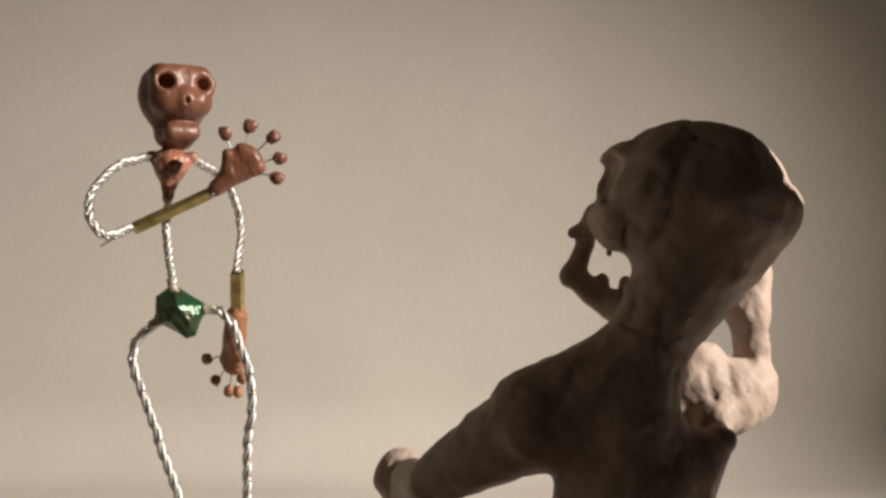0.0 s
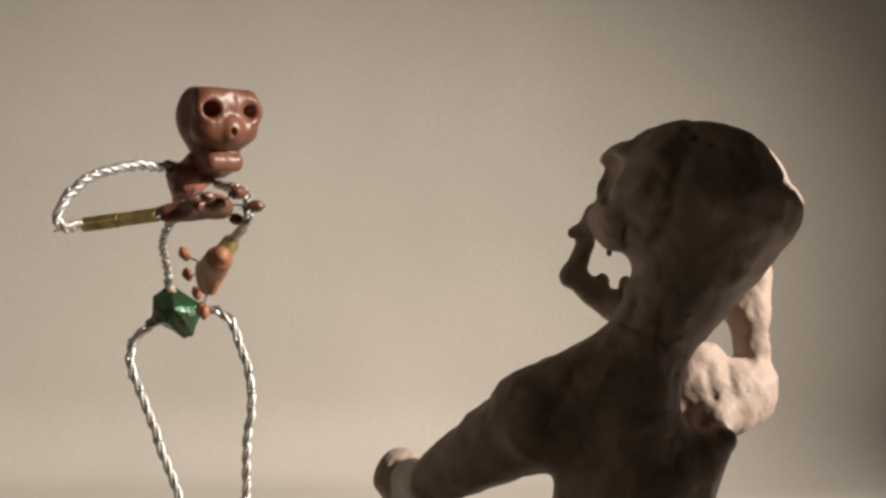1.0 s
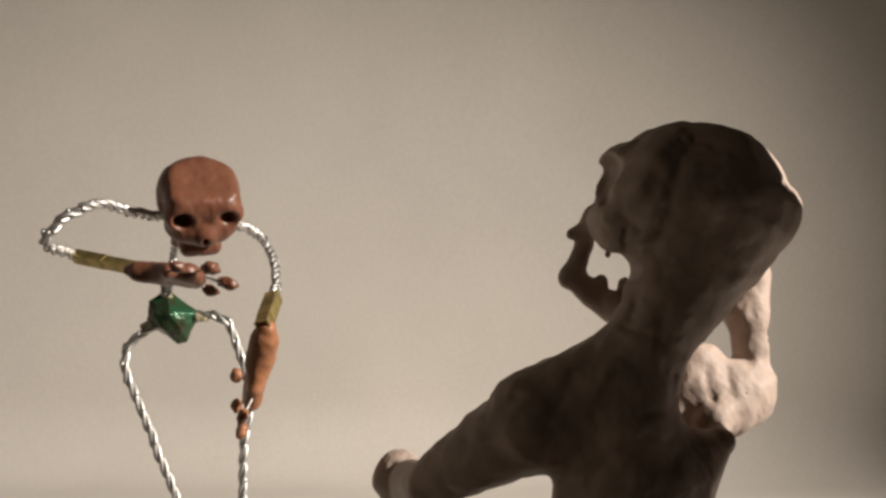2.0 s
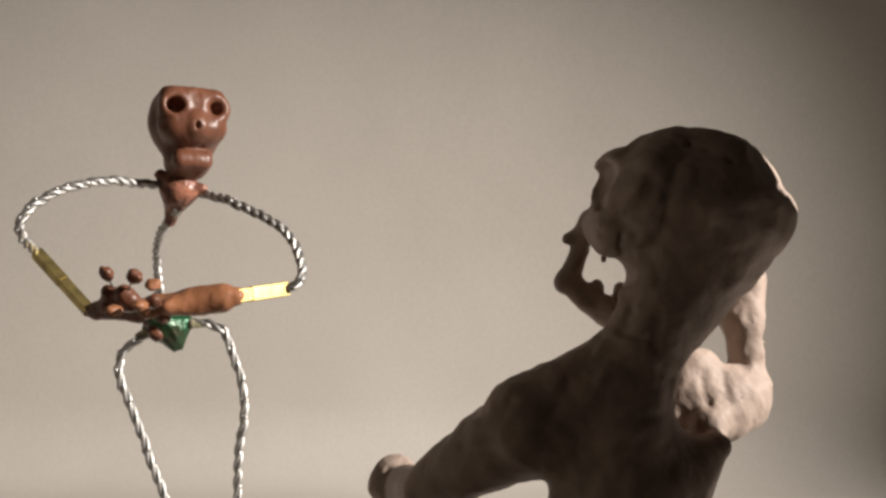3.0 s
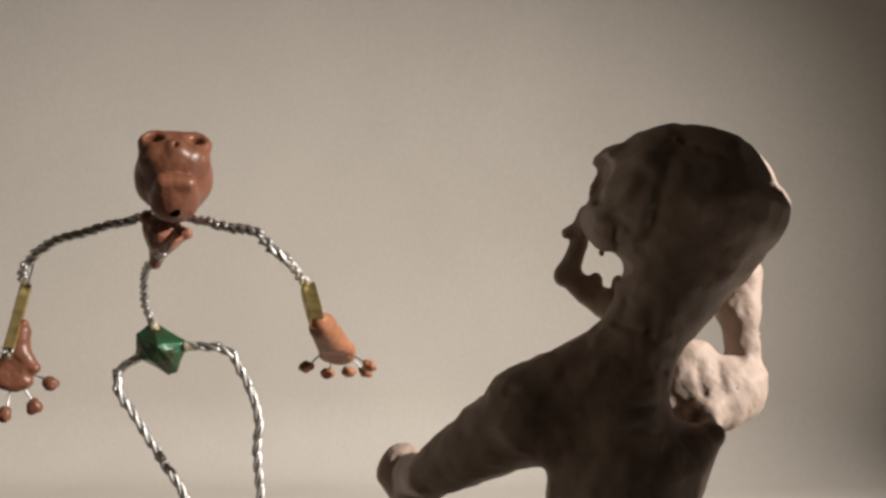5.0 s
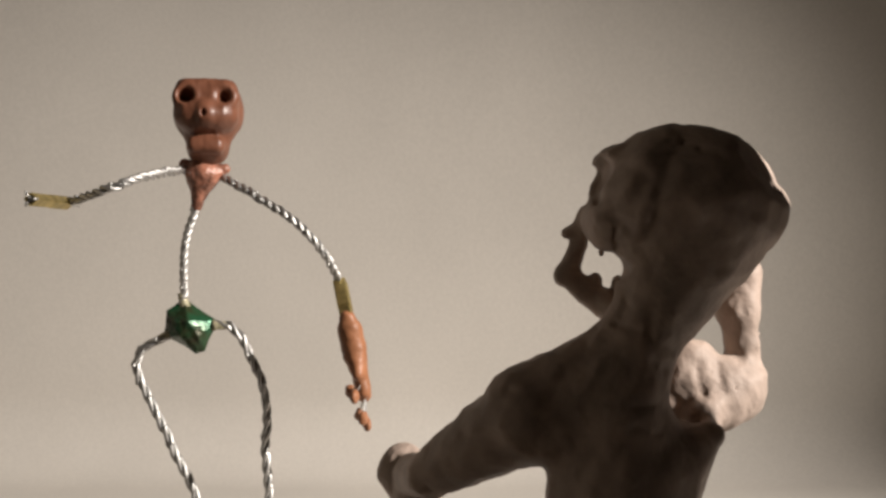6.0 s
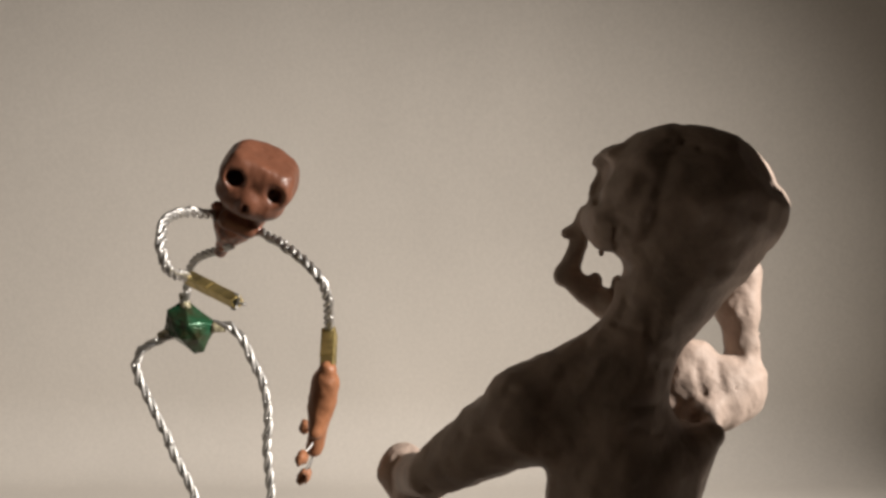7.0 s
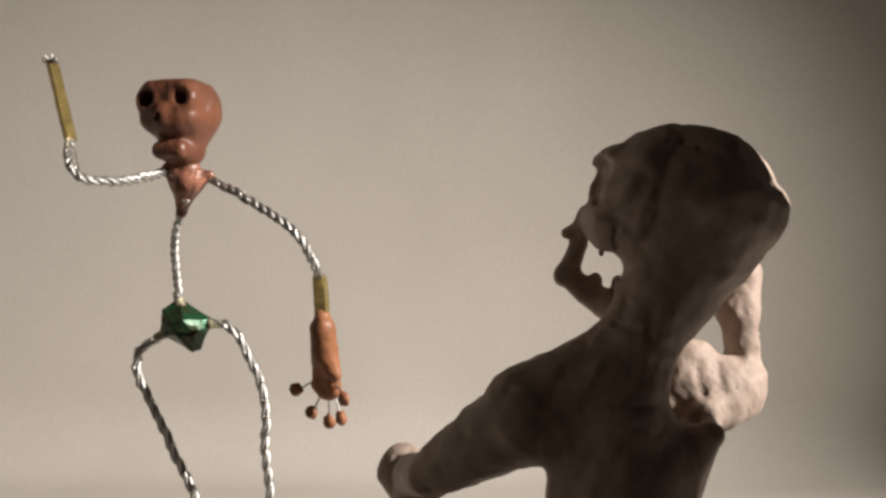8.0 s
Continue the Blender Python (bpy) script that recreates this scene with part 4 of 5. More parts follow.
    strike(3.30, (-84.9, 0.0, 108.7), (-73.2, -24.0, 143.6), (-67.8, -26.0, 159.0), (27, 3, 1),
           [(-73.5, -24.0, 138.0), (-83.2, -13.2, 137.5), (-87.0, -5.3, 129.2), (-87.1, -0.0, 114.7)],
           [(-78.0, -24.0, 145.4), (-93.0, -34.5, 143.5), (-105.0, -42.7, 142.6), (-110.6, -46.8, 136.4), (-111.0, -45.9, 131.8), (-110.6, -37.3, 127.1)], (-92.3, -47.1, 111.5), (-76.2, -56.9, 114.3), 30,
           [(-67.1, -24.0, 143.2), (-55.5, -32.0, 137.0), (-42.2, -38.8, 133.3), (-36.4, -43.8, 123.1), (-37.7, -46.1, 118.4), (-41.0, -44.3, 117.4)], (-51.9, -54.5, 115.9), (-76.7, -53.3, 113.1), 75,
           [(-90.6, 0.0, 105.6), (-99.0, 0.0, 99.7), (-100.1, 0.0, 91.2), (-95.2, 0.0, 79.1), (-90.9, 0.0, 67.1), (-85.1, 0.0, 51.3), (-80.0, 0.0, 30.2), (-81.8, 0.0, 0.3)],
           [(-77.8, 0.0, 108.9), (-68.2, 0.0, 107.3), (-64.3, 0.0, 98.0), (-60.8, 0.0, 84.3), (-62.6, 0.0, 67.1), (-63.1, 0.0, 51.3), (-62.6, 0.0, 30.2), (-60.8, 0.0, 0.3)])
    strike(3.50, (-85.5, 0.0, 108.8), (-72.0, -28.7, 144.7), (-69.5, -30.1, 161.0), (28, 2, 0),
           [(-72.3, -28.7, 139.2), (-80.2, -16.9, 136.9), (-86.5, -6.9, 126.7), (-87.6, -0.0, 114.8)],
           [(-78.1, -28.7, 146.6), (-92.0, -43.8, 146.6), (-103.3, -53.3, 141.2), (-107.8, -54.2, 135.3), (-108.1, -43.7, 128.6)], (-92.3, -55.3, 111.5), (-75.2, -63.3, 110.1), 60,
           [(-66.5, -28.7, 144.4), (-52.0, -38.2, 138.7), (-38.4, -46.1, 131.7), (-32.4, -51.2, 124.2), (-32.9, -53.2, 118.7), (-35.7, -50.7, 116.8)], (-46.1, -60.9, 113.1), (-69.4, -56.5, 105.2), 75,
           [(-91.1, 0.0, 105.7), (-99.4, 0.0, 99.8), (-100.4, 0.0, 91.2), (-95.3, 0.0, 79.2), (-90.7, 0.0, 67.1), (-84.6, 0.0, 51.3), (-79.4, 0.0, 30.2), (-81.2, 0.0, 0.3)],
           [(-78.3, 0.0, 108.9), (-68.2, 0.0, 107.4), (-64.3, 0.0, 98.1), (-60.8, 0.0, 84.3), (-62.5, 0.0, 67.1), (-63.0, 0.0, 51.3), (-62.5, 0.0, 30.2), (-60.7, 0.0, 0.3)])
    strike(3.60, (-84.8, 0.0, 109.3), (-79.0, -18.6, 151.3), (-73.1, -19.6, 169.4), (24, 8, 3),
           [(-79.3, -18.6, 145.6), (-83.0, -11.0, 137.6), (-85.8, -4.5, 125.0), (-86.9, -0.0, 115.4)],
           [(-84.0, -18.6, 154.3), (-94.5, -32.5, 150.8), (-107.0, -40.9, 146.3), (-114.9, -41.2, 140.2), (-119.2, -30.6, 134.0)], (-105.7, -42.4, 115.2), (-89.1, -47.8, 107.6), 40,
           [(-73.6, -18.6, 153.6), (-58.5, -22.4, 143.4), (-41.4, -26.1, 135.9), (-31.8, -29.9, 126.9), (-33.6, -33.6, 122.4)], (-38.8, -46.4, 116.4), (-58.0, -39.1, 102.2), 50,
           [(-90.4, 0.0, 106.2), (-98.6, 0.0, 100.3), (-99.7, 0.0, 91.6), (-94.7, 0.0, 79.4), (-90.2, 0.0, 67.3), (-84.2, 0.0, 51.3), (-79.1, 0.0, 30.2), (-80.8, 0.0, 0.3)],
           [(-77.6, 0.0, 109.5), (-68.2, 0.0, 107.9), (-64.2, 0.0, 98.5), (-60.6, 0.0, 84.6), (-62.3, 0.0, 67.3), (-62.6, 0.0, 51.3), (-62.1, 0.0, 30.2), (-60.3, 0.0, 0.3)])
    strike(3.70, (-86.4, 0.0, 108.3), (-80.2, -15.3, 151.5), (-72.5, -16.1, 168.7), (28, 0, 3),
           [(-80.5, -15.3, 145.8), (-85.6, -9.1, 134.9), (-88.8, -3.7, 127.2), (-88.6, -0.0, 114.4)],
           [(-84.2, -15.3, 155.4), (-99.1, -25.7, 152.6), (-112.4, -31.9, 147.2), (-118.7, -31.8, 138.7), (-123.5, -23.3, 131.7)], (-121.5, -39.4, 111.4), (-117.3, -54.0, 99.9), 40,
           [(-73.0, -15.3, 153.5), (-62.4, -22.6, 147.8), (-48.6, -26.9, 140.3), (-38.6, -26.6, 130.3), (-34.3, -20.3, 120.8)], (-29.5, -30.8, 111.2), (-26.7, -23.4, 87.5), 75,
           [(-92.0, 0.0, 105.2), (-100.5, 0.0, 99.4), (-101.3, 0.0, 90.9), (-96.1, 0.0, 78.9), (-91.4, 0.0, 67.0), (-85.1, 0.0, 51.3), (-80.0, 0.0, 30.2), (-81.8, 0.0, 0.3)],
           [(-79.3, 0.0, 108.5), (-68.2, 0.0, 106.9), (-64.3, 0.0, 97.7), (-60.8, 0.0, 84.1), (-62.6, 0.0, 67.0), (-63.1, 0.0, 51.3), (-62.6, 0.0, 30.2), (-60.8, 0.0, 0.3)])
    strike(3.80, (-86.9, 0.0, 108.6), (-86.9, 0.0, 156.4), (-88.2, 0.0, 176.6), (14, 45, 0),
           [(-87.3, 0.0, 150.3), (-88.7, 0.0, 140.2), (-89.4, 0.0, 125.8), (-89.1, 0.0, 114.7)],
           [(-92.3, 0.0, 159.6), (-102.1, -6.1, 155.5), (-112.0, -9.5, 149.0), (-125.4, -8.9, 139.7), (-137.1, -3.0, 130.7)], (-134.4, -22.4, 113.6), (-131.9, -37.2, 102.0), 40,
           [(-81.2, 0.0, 158.9), (-69.4, -3.8, 151.3), (-54.2, -6.1, 142.6), (-42.7, -6.1, 134.5), (-34.8, -3.0, 128.1)], (-24.3, -7.6, 118.3), (-13.9, 8.0, 101.8), 15,
           [(-92.3, 0.0, 105.5), (-100.4, 0.0, 99.7), (-100.6, 0.0, 91.1), (-94.4, 0.0, 79.1), (-88.9, 0.0, 67.1), (-81.4, 0.0, 51.3), (-76.2, 0.0, 30.2), (-78.0, 0.0, 0.3)],
           [(-79.8, 0.0, 108.8), (-68.1, 0.0, 107.2), (-63.8, 0.0, 98.0), (-59.6, 0.0, 84.2), (-60.6, 0.0, 67.1), (-60.3, 0.0, 51.3), (-59.8, 0.0, 30.2), (-58.0, 0.0, 0.3)])
    strike(4.00, (-83.3, 0.0, 108.0), (-86.4, 0.0, 154.7), (-86.9, 0.0, 169.4), (20, 48, 0),
           [(-86.8, 0.0, 148.6), (-86.7, 0.0, 142.9), (-87.7, 0.0, 131.9), (-85.4, 0.0, 114.0)],
           [(-92.7, 0.0, 157.4), (-103.5, -5.3, 151.8), (-119.8, -6.9, 142.6), (-140.1, -3.0, 128.8)], (-142.0, -26.3, 117.4), (-142.1, -44.3, 111.5), 20,
           [(-79.3, 0.0, 155.5), (-67.4, -7.4, 150.3), (-54.3, -11.5, 145.4), (-42.4, -10.6, 137.9), (-32.9, -3.0, 133.0)], (-19.2, -4.4, 126.9), (6.3, -4.4, 117.6), 0,
           [(-88.8, 0.0, 104.9), (-96.5, 0.0, 99.2), (-97.2, 0.0, 90.7), (-91.8, 0.0, 78.8), (-87.0, 0.0, 66.9), (-80.4, 0.0, 51.3), (-75.3, 0.0, 30.2), (-77.0, 0.0, 0.3)],
           [(-76.1, 0.0, 108.2), (-68.1, 0.0, 106.6), (-63.6, 0.0, 97.5), (-59.4, 0.0, 83.9), (-60.1, 0.0, 66.9), (-59.7, 0.0, 51.3), (-59.1, 0.0, 30.2), (-57.3, 0.0, 0.3)])
    strike(4.10, (-83.5, 0.0, 110.0), (-75.0, -19.3, 151.5), (-71.6, -20.2, 170.1), (22, 6, 3),
           [(-75.3, -19.3, 145.9), (-79.8, -11.4, 138.1), (-83.5, -4.6, 125.6), (-85.7, -0.0, 116.1)],
           [(-80.0, -19.3, 154.6), (-89.7, -27.8, 153.2), (-105.2, -29.5, 153.8), (-132.0, -21.3, 153.9)], (-142.5, -44.9, 151.4), (-145.4, -63.6, 149.8), 20,
           [(-69.6, -19.3, 153.9), (-55.2, -22.3, 152.3), (-41.0, -23.3, 151.9), (-13.3, -21.3, 150.1)], (1.0, -24.6, 146.7), (24.6, -17.0, 143.3), 75,
           [(-89.1, 0.0, 106.8), (-96.9, 0.0, 100.9), (-97.6, 0.0, 92.1), (-92.3, 0.0, 79.8), (-87.5, 0.0, 67.5), (-81.0, 0.0, 51.3), (-75.8, 0.0, 30.2), (-77.6, 0.0, 0.3)],
           [(-76.4, 0.0, 110.2), (-68.1, 0.0, 108.6), (-63.7, 0.0, 99.1), (-59.5, 0.0, 85.0), (-60.3, 0.0, 67.5), (-60.0, 0.0, 51.3), (-59.4, 0.0, 30.2), (-57.6, 0.0, 0.3)])
    strike(4.20, (-83.2, 0.0, 109.7), (-80.5, 0.0, 155.2), (-78.2, 0.0, 175.2), (22, 6, 3),
           [(-80.8, 0.0, 149.1), (-83.1, 0.0, 139.7), (-84.7, 0.0, 126.0), (-85.3, 0.0, 115.7)],
           [(-85.8, 0.0, 158.4), (-97.2, -5.0, 156.5), (-114.3, -6.3, 156.7), (-141.1, -2.0, 157.7)], (-153.8, -24.7, 156.4), (-158.0, -43.1, 154.6), 20,
           [(-74.8, 0.0, 157.7), (-63.0, -0.7, 154.8), (-43.4, -1.3, 155.1), (-18.3, -2.0, 158.2)], (-4.2, -6.5, 160.7), (15.8, 8.5, 162.9), 50,
           [(-88.7, 0.0, 106.5), (-96.5, 0.0, 100.6), (-97.3, 0.0, 91.8), (-92.1, 0.0, 79.6), (-87.4, 0.0, 67.4), (-81.0, 0.0, 51.3), (-75.8, 0.0, 30.2), (-77.6, 0.0, 0.3)],
           [(-76.0, 0.0, 109.8), (-68.1, 0.0, 108.3), (-63.7, 0.0, 98.8), (-59.5, 0.0, 84.8), (-60.3, 0.0, 67.4), (-60.0, 0.0, 51.3), (-59.4, 0.0, 30.2), (-57.6, 0.0, 0.3)])
    strike(4.30, (-82.1, 0.0, 109.5), (-76.3, -14.4, 152.9), (-75.2, -15.1, 170.5), (14, 55, 0),
           [(-76.6, -14.4, 147.2), (-80.2, -8.5, 138.7), (-82.9, -3.5, 125.6), (-84.2, -0.0, 115.5)],
           [(-81.4, -14.4, 156.0), (-91.6, -22.1, 154.5), (-107.5, -23.7, 155.1), (-134.3, -16.4, 157.2)], (-145.2, -40.0, 156.4), (-148.5, -58.6, 154.6), 20,
           [(-70.8, -14.4, 155.3), (-58.7, -21.0, 151.7), (-40.3, -22.6, 152.0), (-17.5, -16.4, 156.3)], (-6.4, -23.9, 163.0), (8.3, -9.9, 177.6), 15,
           [(-87.7, 0.0, 106.3), (-96.2, 0.0, 100.4), (-97.0, 0.0, 91.7), (-91.9, 0.0, 79.5), (-87.2, 0.0, 67.3), (-81.0, 0.0, 51.3), (-75.8, 0.0, 30.2), (-77.6, 0.0, 0.3)],
           [(-75.0, 0.0, 109.7), (-67.6, 0.0, 108.1), (-63.2, 0.0, 98.7), (-59.2, 0.0, 84.7), (-60.2, 0.0, 67.3), (-60.0, 0.0, 51.3), (-59.4, 0.0, 30.2), (-57.6, 0.0, 0.3)])
    strike(4.40, (-84.8, 0.0, 105.2), (-84.8, 0.0, 150.3), (-84.8, 0.0, 164.1), (14, 66, 0),
           [(-85.1, 0.0, 144.3), (-86.6, 0.0, 135.0), (-87.3, 0.0, 121.4), (-86.9, 0.0, 111.3)],
           [(-90.1, 0.0, 153.6), (-99.3, -9.1, 152.1), (-115.4, -11.0, 152.9), (-141.1, -2.0, 155.4)], (-153.8, -24.7, 154.7), (-158.0, -43.1, 153.1), 20,
           [(-79.1, 0.0, 152.8), (-63.8, -10.1, 148.3), (-43.8, -13.8, 149.4), (-28.3, -8.0, 154.8)], (-18.4, -8.5, 166.1), (-4.3, 1.7, 184.0), 20,
           [(-90.3, 0.0, 102.3), (-98.3, 0.0, 96.8), (-98.9, 0.0, 88.7), (-93.5, 0.0, 77.4), (-88.5, 0.0, 66.1), (-81.9, 0.0, 51.3), (-76.7, 0.0, 30.2), (-78.5, 0.0, 0.3)],
           [(-77.6, 0.0, 105.4), (-68.1, 0.0, 103.9), (-63.6, 0.0, 95.2), (-59.2, 0.0, 82.3), (-59.8, 0.0, 66.1), (-59.3, 0.0, 51.3), (-58.7, 0.0, 30.2), (-56.9, 0.0, 0.3)])
    strike(4.50, (-87.6, 0.0, 97.7), (-84.1, -22.2, 138.8), (-82.3, -23.3, 153.7), (22, 42, -2),
           [(-84.5, -22.2, 133.1), (-89.4, -13.1, 130.2), (-92.7, -5.3, 117.9), (-89.8, -0.0, 103.8)],
           [(-89.1, -22.2, 140.1), (-104.0, -24.2, 139.7), (-117.9, -26.2, 140.3), (-131.6, -15.6, 137.7)], (-125.0, -29.3, 128.2), (-109.0, -34.0, 121.1), 8,
           [(-78.3, -22.2, 138.4), (-60.1, -37.0, 134.9), (-43.7, -41.4, 130.2), (-36.0, -30.2, 124.1)], (-29.7, -42.4, 117.9), (-21.7, -28.0, 99.1), 80,
           [(-93.0, 0.0, 95.2), (-101.1, 0.0, 90.5), (-101.2, 0.0, 83.5), (-94.9, 0.0, 73.8), (-89.1, 0.0, 64.1), (-81.4, 0.0, 51.3), (-76.2, 0.0, 30.2), (-78.0, 0.0, 0.3)],
           [(-80.5, 0.0, 97.9), (-68.1, 0.0, 96.6), (-63.3, 0.0, 89.1), (-58.6, 0.0, 78.0), (-58.8, 0.0, 64.1), (-57.8, 0.0, 51.3), (-57.3, 0.0, 30.2), (-55.5, 0.0, 0.3)])
    strike(4.60, (-87.5, 0.0, 98.5), (-79.3, -31.8, 133.4), (-76.8, -33.4, 147.8), (22, 28, 3),
           [(-79.7, -31.8, 128.0), (-87.3, -18.8, 125.9), (-91.9, -7.6, 118.0), (-89.7, -0.0, 104.6)],
           [(-84.3, -31.8, 133.8), (-106.8, -28.3, 134.6), (-117.4, -33.2, 130.3), (-123.6, -32.6, 124.7), (-125.5, -24.7, 117.3)], (-113.7, -33.7, 98.9), (-100.0, -22.0, 87.1), 8,
           [(-75.1, -31.8, 133.4), (-59.4, -42.1, 129.6), (-44.8, -48.3, 127.0), (-36.9, -48.2, 119.7), (-35.4, -39.8, 113.6)], (-33.4, -51.1, 103.9), (-33.2, -40.4, 81.3), 5,
           [(-92.9, 0.0, 96.0), (-101.0, 0.0, 91.2), (-101.2, 0.0, 84.1), (-95.0, 0.0, 74.2), (-89.3, 0.0, 64.3), (-81.7, 0.0, 51.3), (-76.5, 0.0, 30.2), (-78.3, 0.0, 0.3)],
           [(-80.4, 0.0, 98.7), (-68.1, 0.0, 97.4), (-63.4, 0.0, 89.8), (-58.7, 0.0, 78.5), (-59.0, 0.0, 64.3), (-58.1, 0.0, 51.3), (-57.5, 0.0, 30.2), (-55.8, 0.0, 0.3)])
    strike(4.70, (-88.9, 0.0, 99.3), (-77.9, -31.5, 132.4), (-74.0, -33.1, 147.8), (22, 34, 0),
           [(-78.2, -31.5, 127.0), (-88.4, -18.6, 123.2), (-92.6, -7.5, 112.5), (-91.0, -0.0, 105.4)],
           [(-82.1, -31.5, 137.2), (-94.7, -27.3, 136.0), (-107.4, -31.9, 130.1), (-117.0, -31.9, 119.0), (-115.0, -25.7, 108.7)], (-99.2, -35.0, 94.5), (-86.8, -27.0, 75.8), 8,
           [(-72.2, -31.5, 136.5), (-59.0, -41.8, 134.0), (-46.3, -48.2, 129.4), (-38.7, -48.7, 120.4), (-38.3, -41.5, 109.9)], (-37.5, -51.0, 98.3), (-42.5, -34.4, 80.4), 5,
           [(-94.1, 0.0, 96.7), (-102.4, 0.0, 91.8), (-102.2, 0.0, 84.6), (-95.6, 0.0, 74.6), (-89.5, 0.0, 64.5), (-81.4, 0.0, 51.3), (-76.2, 0.0, 30.2), (-78.0, 0.0, 0.3)],
           [(-81.7, 0.0, 99.5), (-68.1, 0.0, 98.2), (-63.3, 0.0, 90.4), (-58.6, 0.0, 78.9), (-58.8, 0.0, 64.5), (-57.8, 0.0, 51.3), (-57.3, 0.0, 30.2), (-55.5, 0.0, 0.3)])
    strike(5.40, (-88.5, 0.0, 98.9), (-83.5, -25.8, 138.0), (-82.6, -27.1, 151.6), (14, 58, 0),
           [(-83.8, -25.8, 132.4), (-87.6, -15.2, 125.5), (-90.1, -6.2, 113.6), (-90.7, -0.0, 105.0)],
           [(-88.4, -25.8, 140.9), (-100.2, -25.6, 136.7), (-114.0, -27.7, 136.6), (-133.3, -18.5, 136.9)], (-148.9, -33.5, 135.7), (-156.8, -45.1, 134.7), 8,
           [(-78.3, -25.8, 140.3), (-62.4, -42.8, 136.3), (-47.0, -48.6, 136.9), (-34.9, -37.8, 138.0)], (-24.6, -48.5, 136.1), (-11.2, -27.9, 131.8), 30,
           [(-93.8, 0.0, 96.4), (-101.9, 0.0, 91.5), (-101.8, 0.0, 84.4), (-95.2, 0.0, 74.4), (-89.1, 0.0, 64.4), (-81.0, 0.0, 51.3), (-75.8, 0.0, 30.2), (-77.6, 0.0, 0.3)],
           [(-81.4, 0.0, 99.1), (-68.1, 0.0, 97.8), (-63.2, 0.0, 90.1), (-58.4, 0.0, 78.7), (-58.5, 0.0, 64.4), (-57.5, 0.0, 51.3), (-56.9, 0.0, 30.2), (-55.1, 0.0, 0.3)])
    strike(5.80, (-87.7, 0.0, 97.3), (-86.7, -18.6, 139.8), (-88.9, -19.6, 152.1), (14, 62, -3),
           [(-87.0, -18.6, 134.1), (-89.3, -11.0, 127.3), (-92.1, -4.5, 117.9), (-89.8, -0.0, 103.3)],
           [(-92.1, -18.6, 142.4), (-103.1, -34.0, 138.4), (-114.5, -36.8, 136.1), (-133.2, -20.6, 135.3)], (-143.3, -44.5, 133.2), None, 20,
           [(-81.0, -18.6, 141.4), (-68.8, -31.8, 138.5), (-52.9, -40.8, 139.5), (-42.9, -43.8, 141.7), (-35.2, -38.6, 143.7)], (-27.1, -50.6, 147.5), (-15.5, -29.4, 154.1), 40,
           [(-92.9, 0.0, 94.8), (-100.9, 0.0, 90.1), (-100.8, 0.0, 83.2), (-94.2, 0.0, 73.6), (-88.2, 0.0, 64.0), (-80.1, 0.0, 51.3), (-74.9, 0.0, 30.2), (-76.7, 0.0, 0.3)],
           [(-80.5, 0.0, 97.5), (-68.0, 0.0, 96.2), (-62.9, 0.0, 88.7), (-57.7, 0.0, 77.7), (-57.3, 0.0, 64.0), (-55.7, 0.0, 51.3), (-55.2, 0.0, 30.2), (-53.4, 0.0, 0.3)])
    strike(5.90, (-86.4, 0.0, 102.5), (-87.5, -13.3, 146.4), (-89.2, -14.0, 159.4), (12, 66, -3),
           [(-87.8, -13.3, 140.6), (-89.4, -7.9, 131.9), (-89.7, -3.2, 118.7), (-88.5, -0.0, 108.6)],
           [(-92.6, -13.3, 149.4), (-99.8, -26.6, 143.2), (-113.4, -29.1, 142.7), (-135.3, -15.3, 143.4)], (-146.8, -38.6, 141.8), None, 20,
           [(-82.0, -13.3, 148.8), (-72.0, -21.3, 145.1), (-57.4, -27.5, 145.6), (-42.2, -31.2, 146.2), (-30.9, -31.3, 150.0)], (-22.1, -41.8, 156.3), (-9.7, -22.4, 166.2), 40,
           [(-91.7, 0.0, 99.8), (-99.6, 0.0, 94.5), (-99.7, 0.0, 86.9), (-93.5, 0.0, 76.1), (-87.8, 0.0, 65.4), (-80.1, 0.0, 51.3), (-75.0, 0.0, 30.2), (-76.7, 0.0, 0.3)],
           [(-79.2, 0.0, 102.7), (-68.0, 0.0, 101.3), (-63.0, 0.0, 93.0), (-58.0, 0.0, 80.7), (-57.7, 0.0, 65.4), (-56.4, 0.0, 51.3), (-55.9, 0.0, 30.2), (-54.1, 0.0, 0.3)])
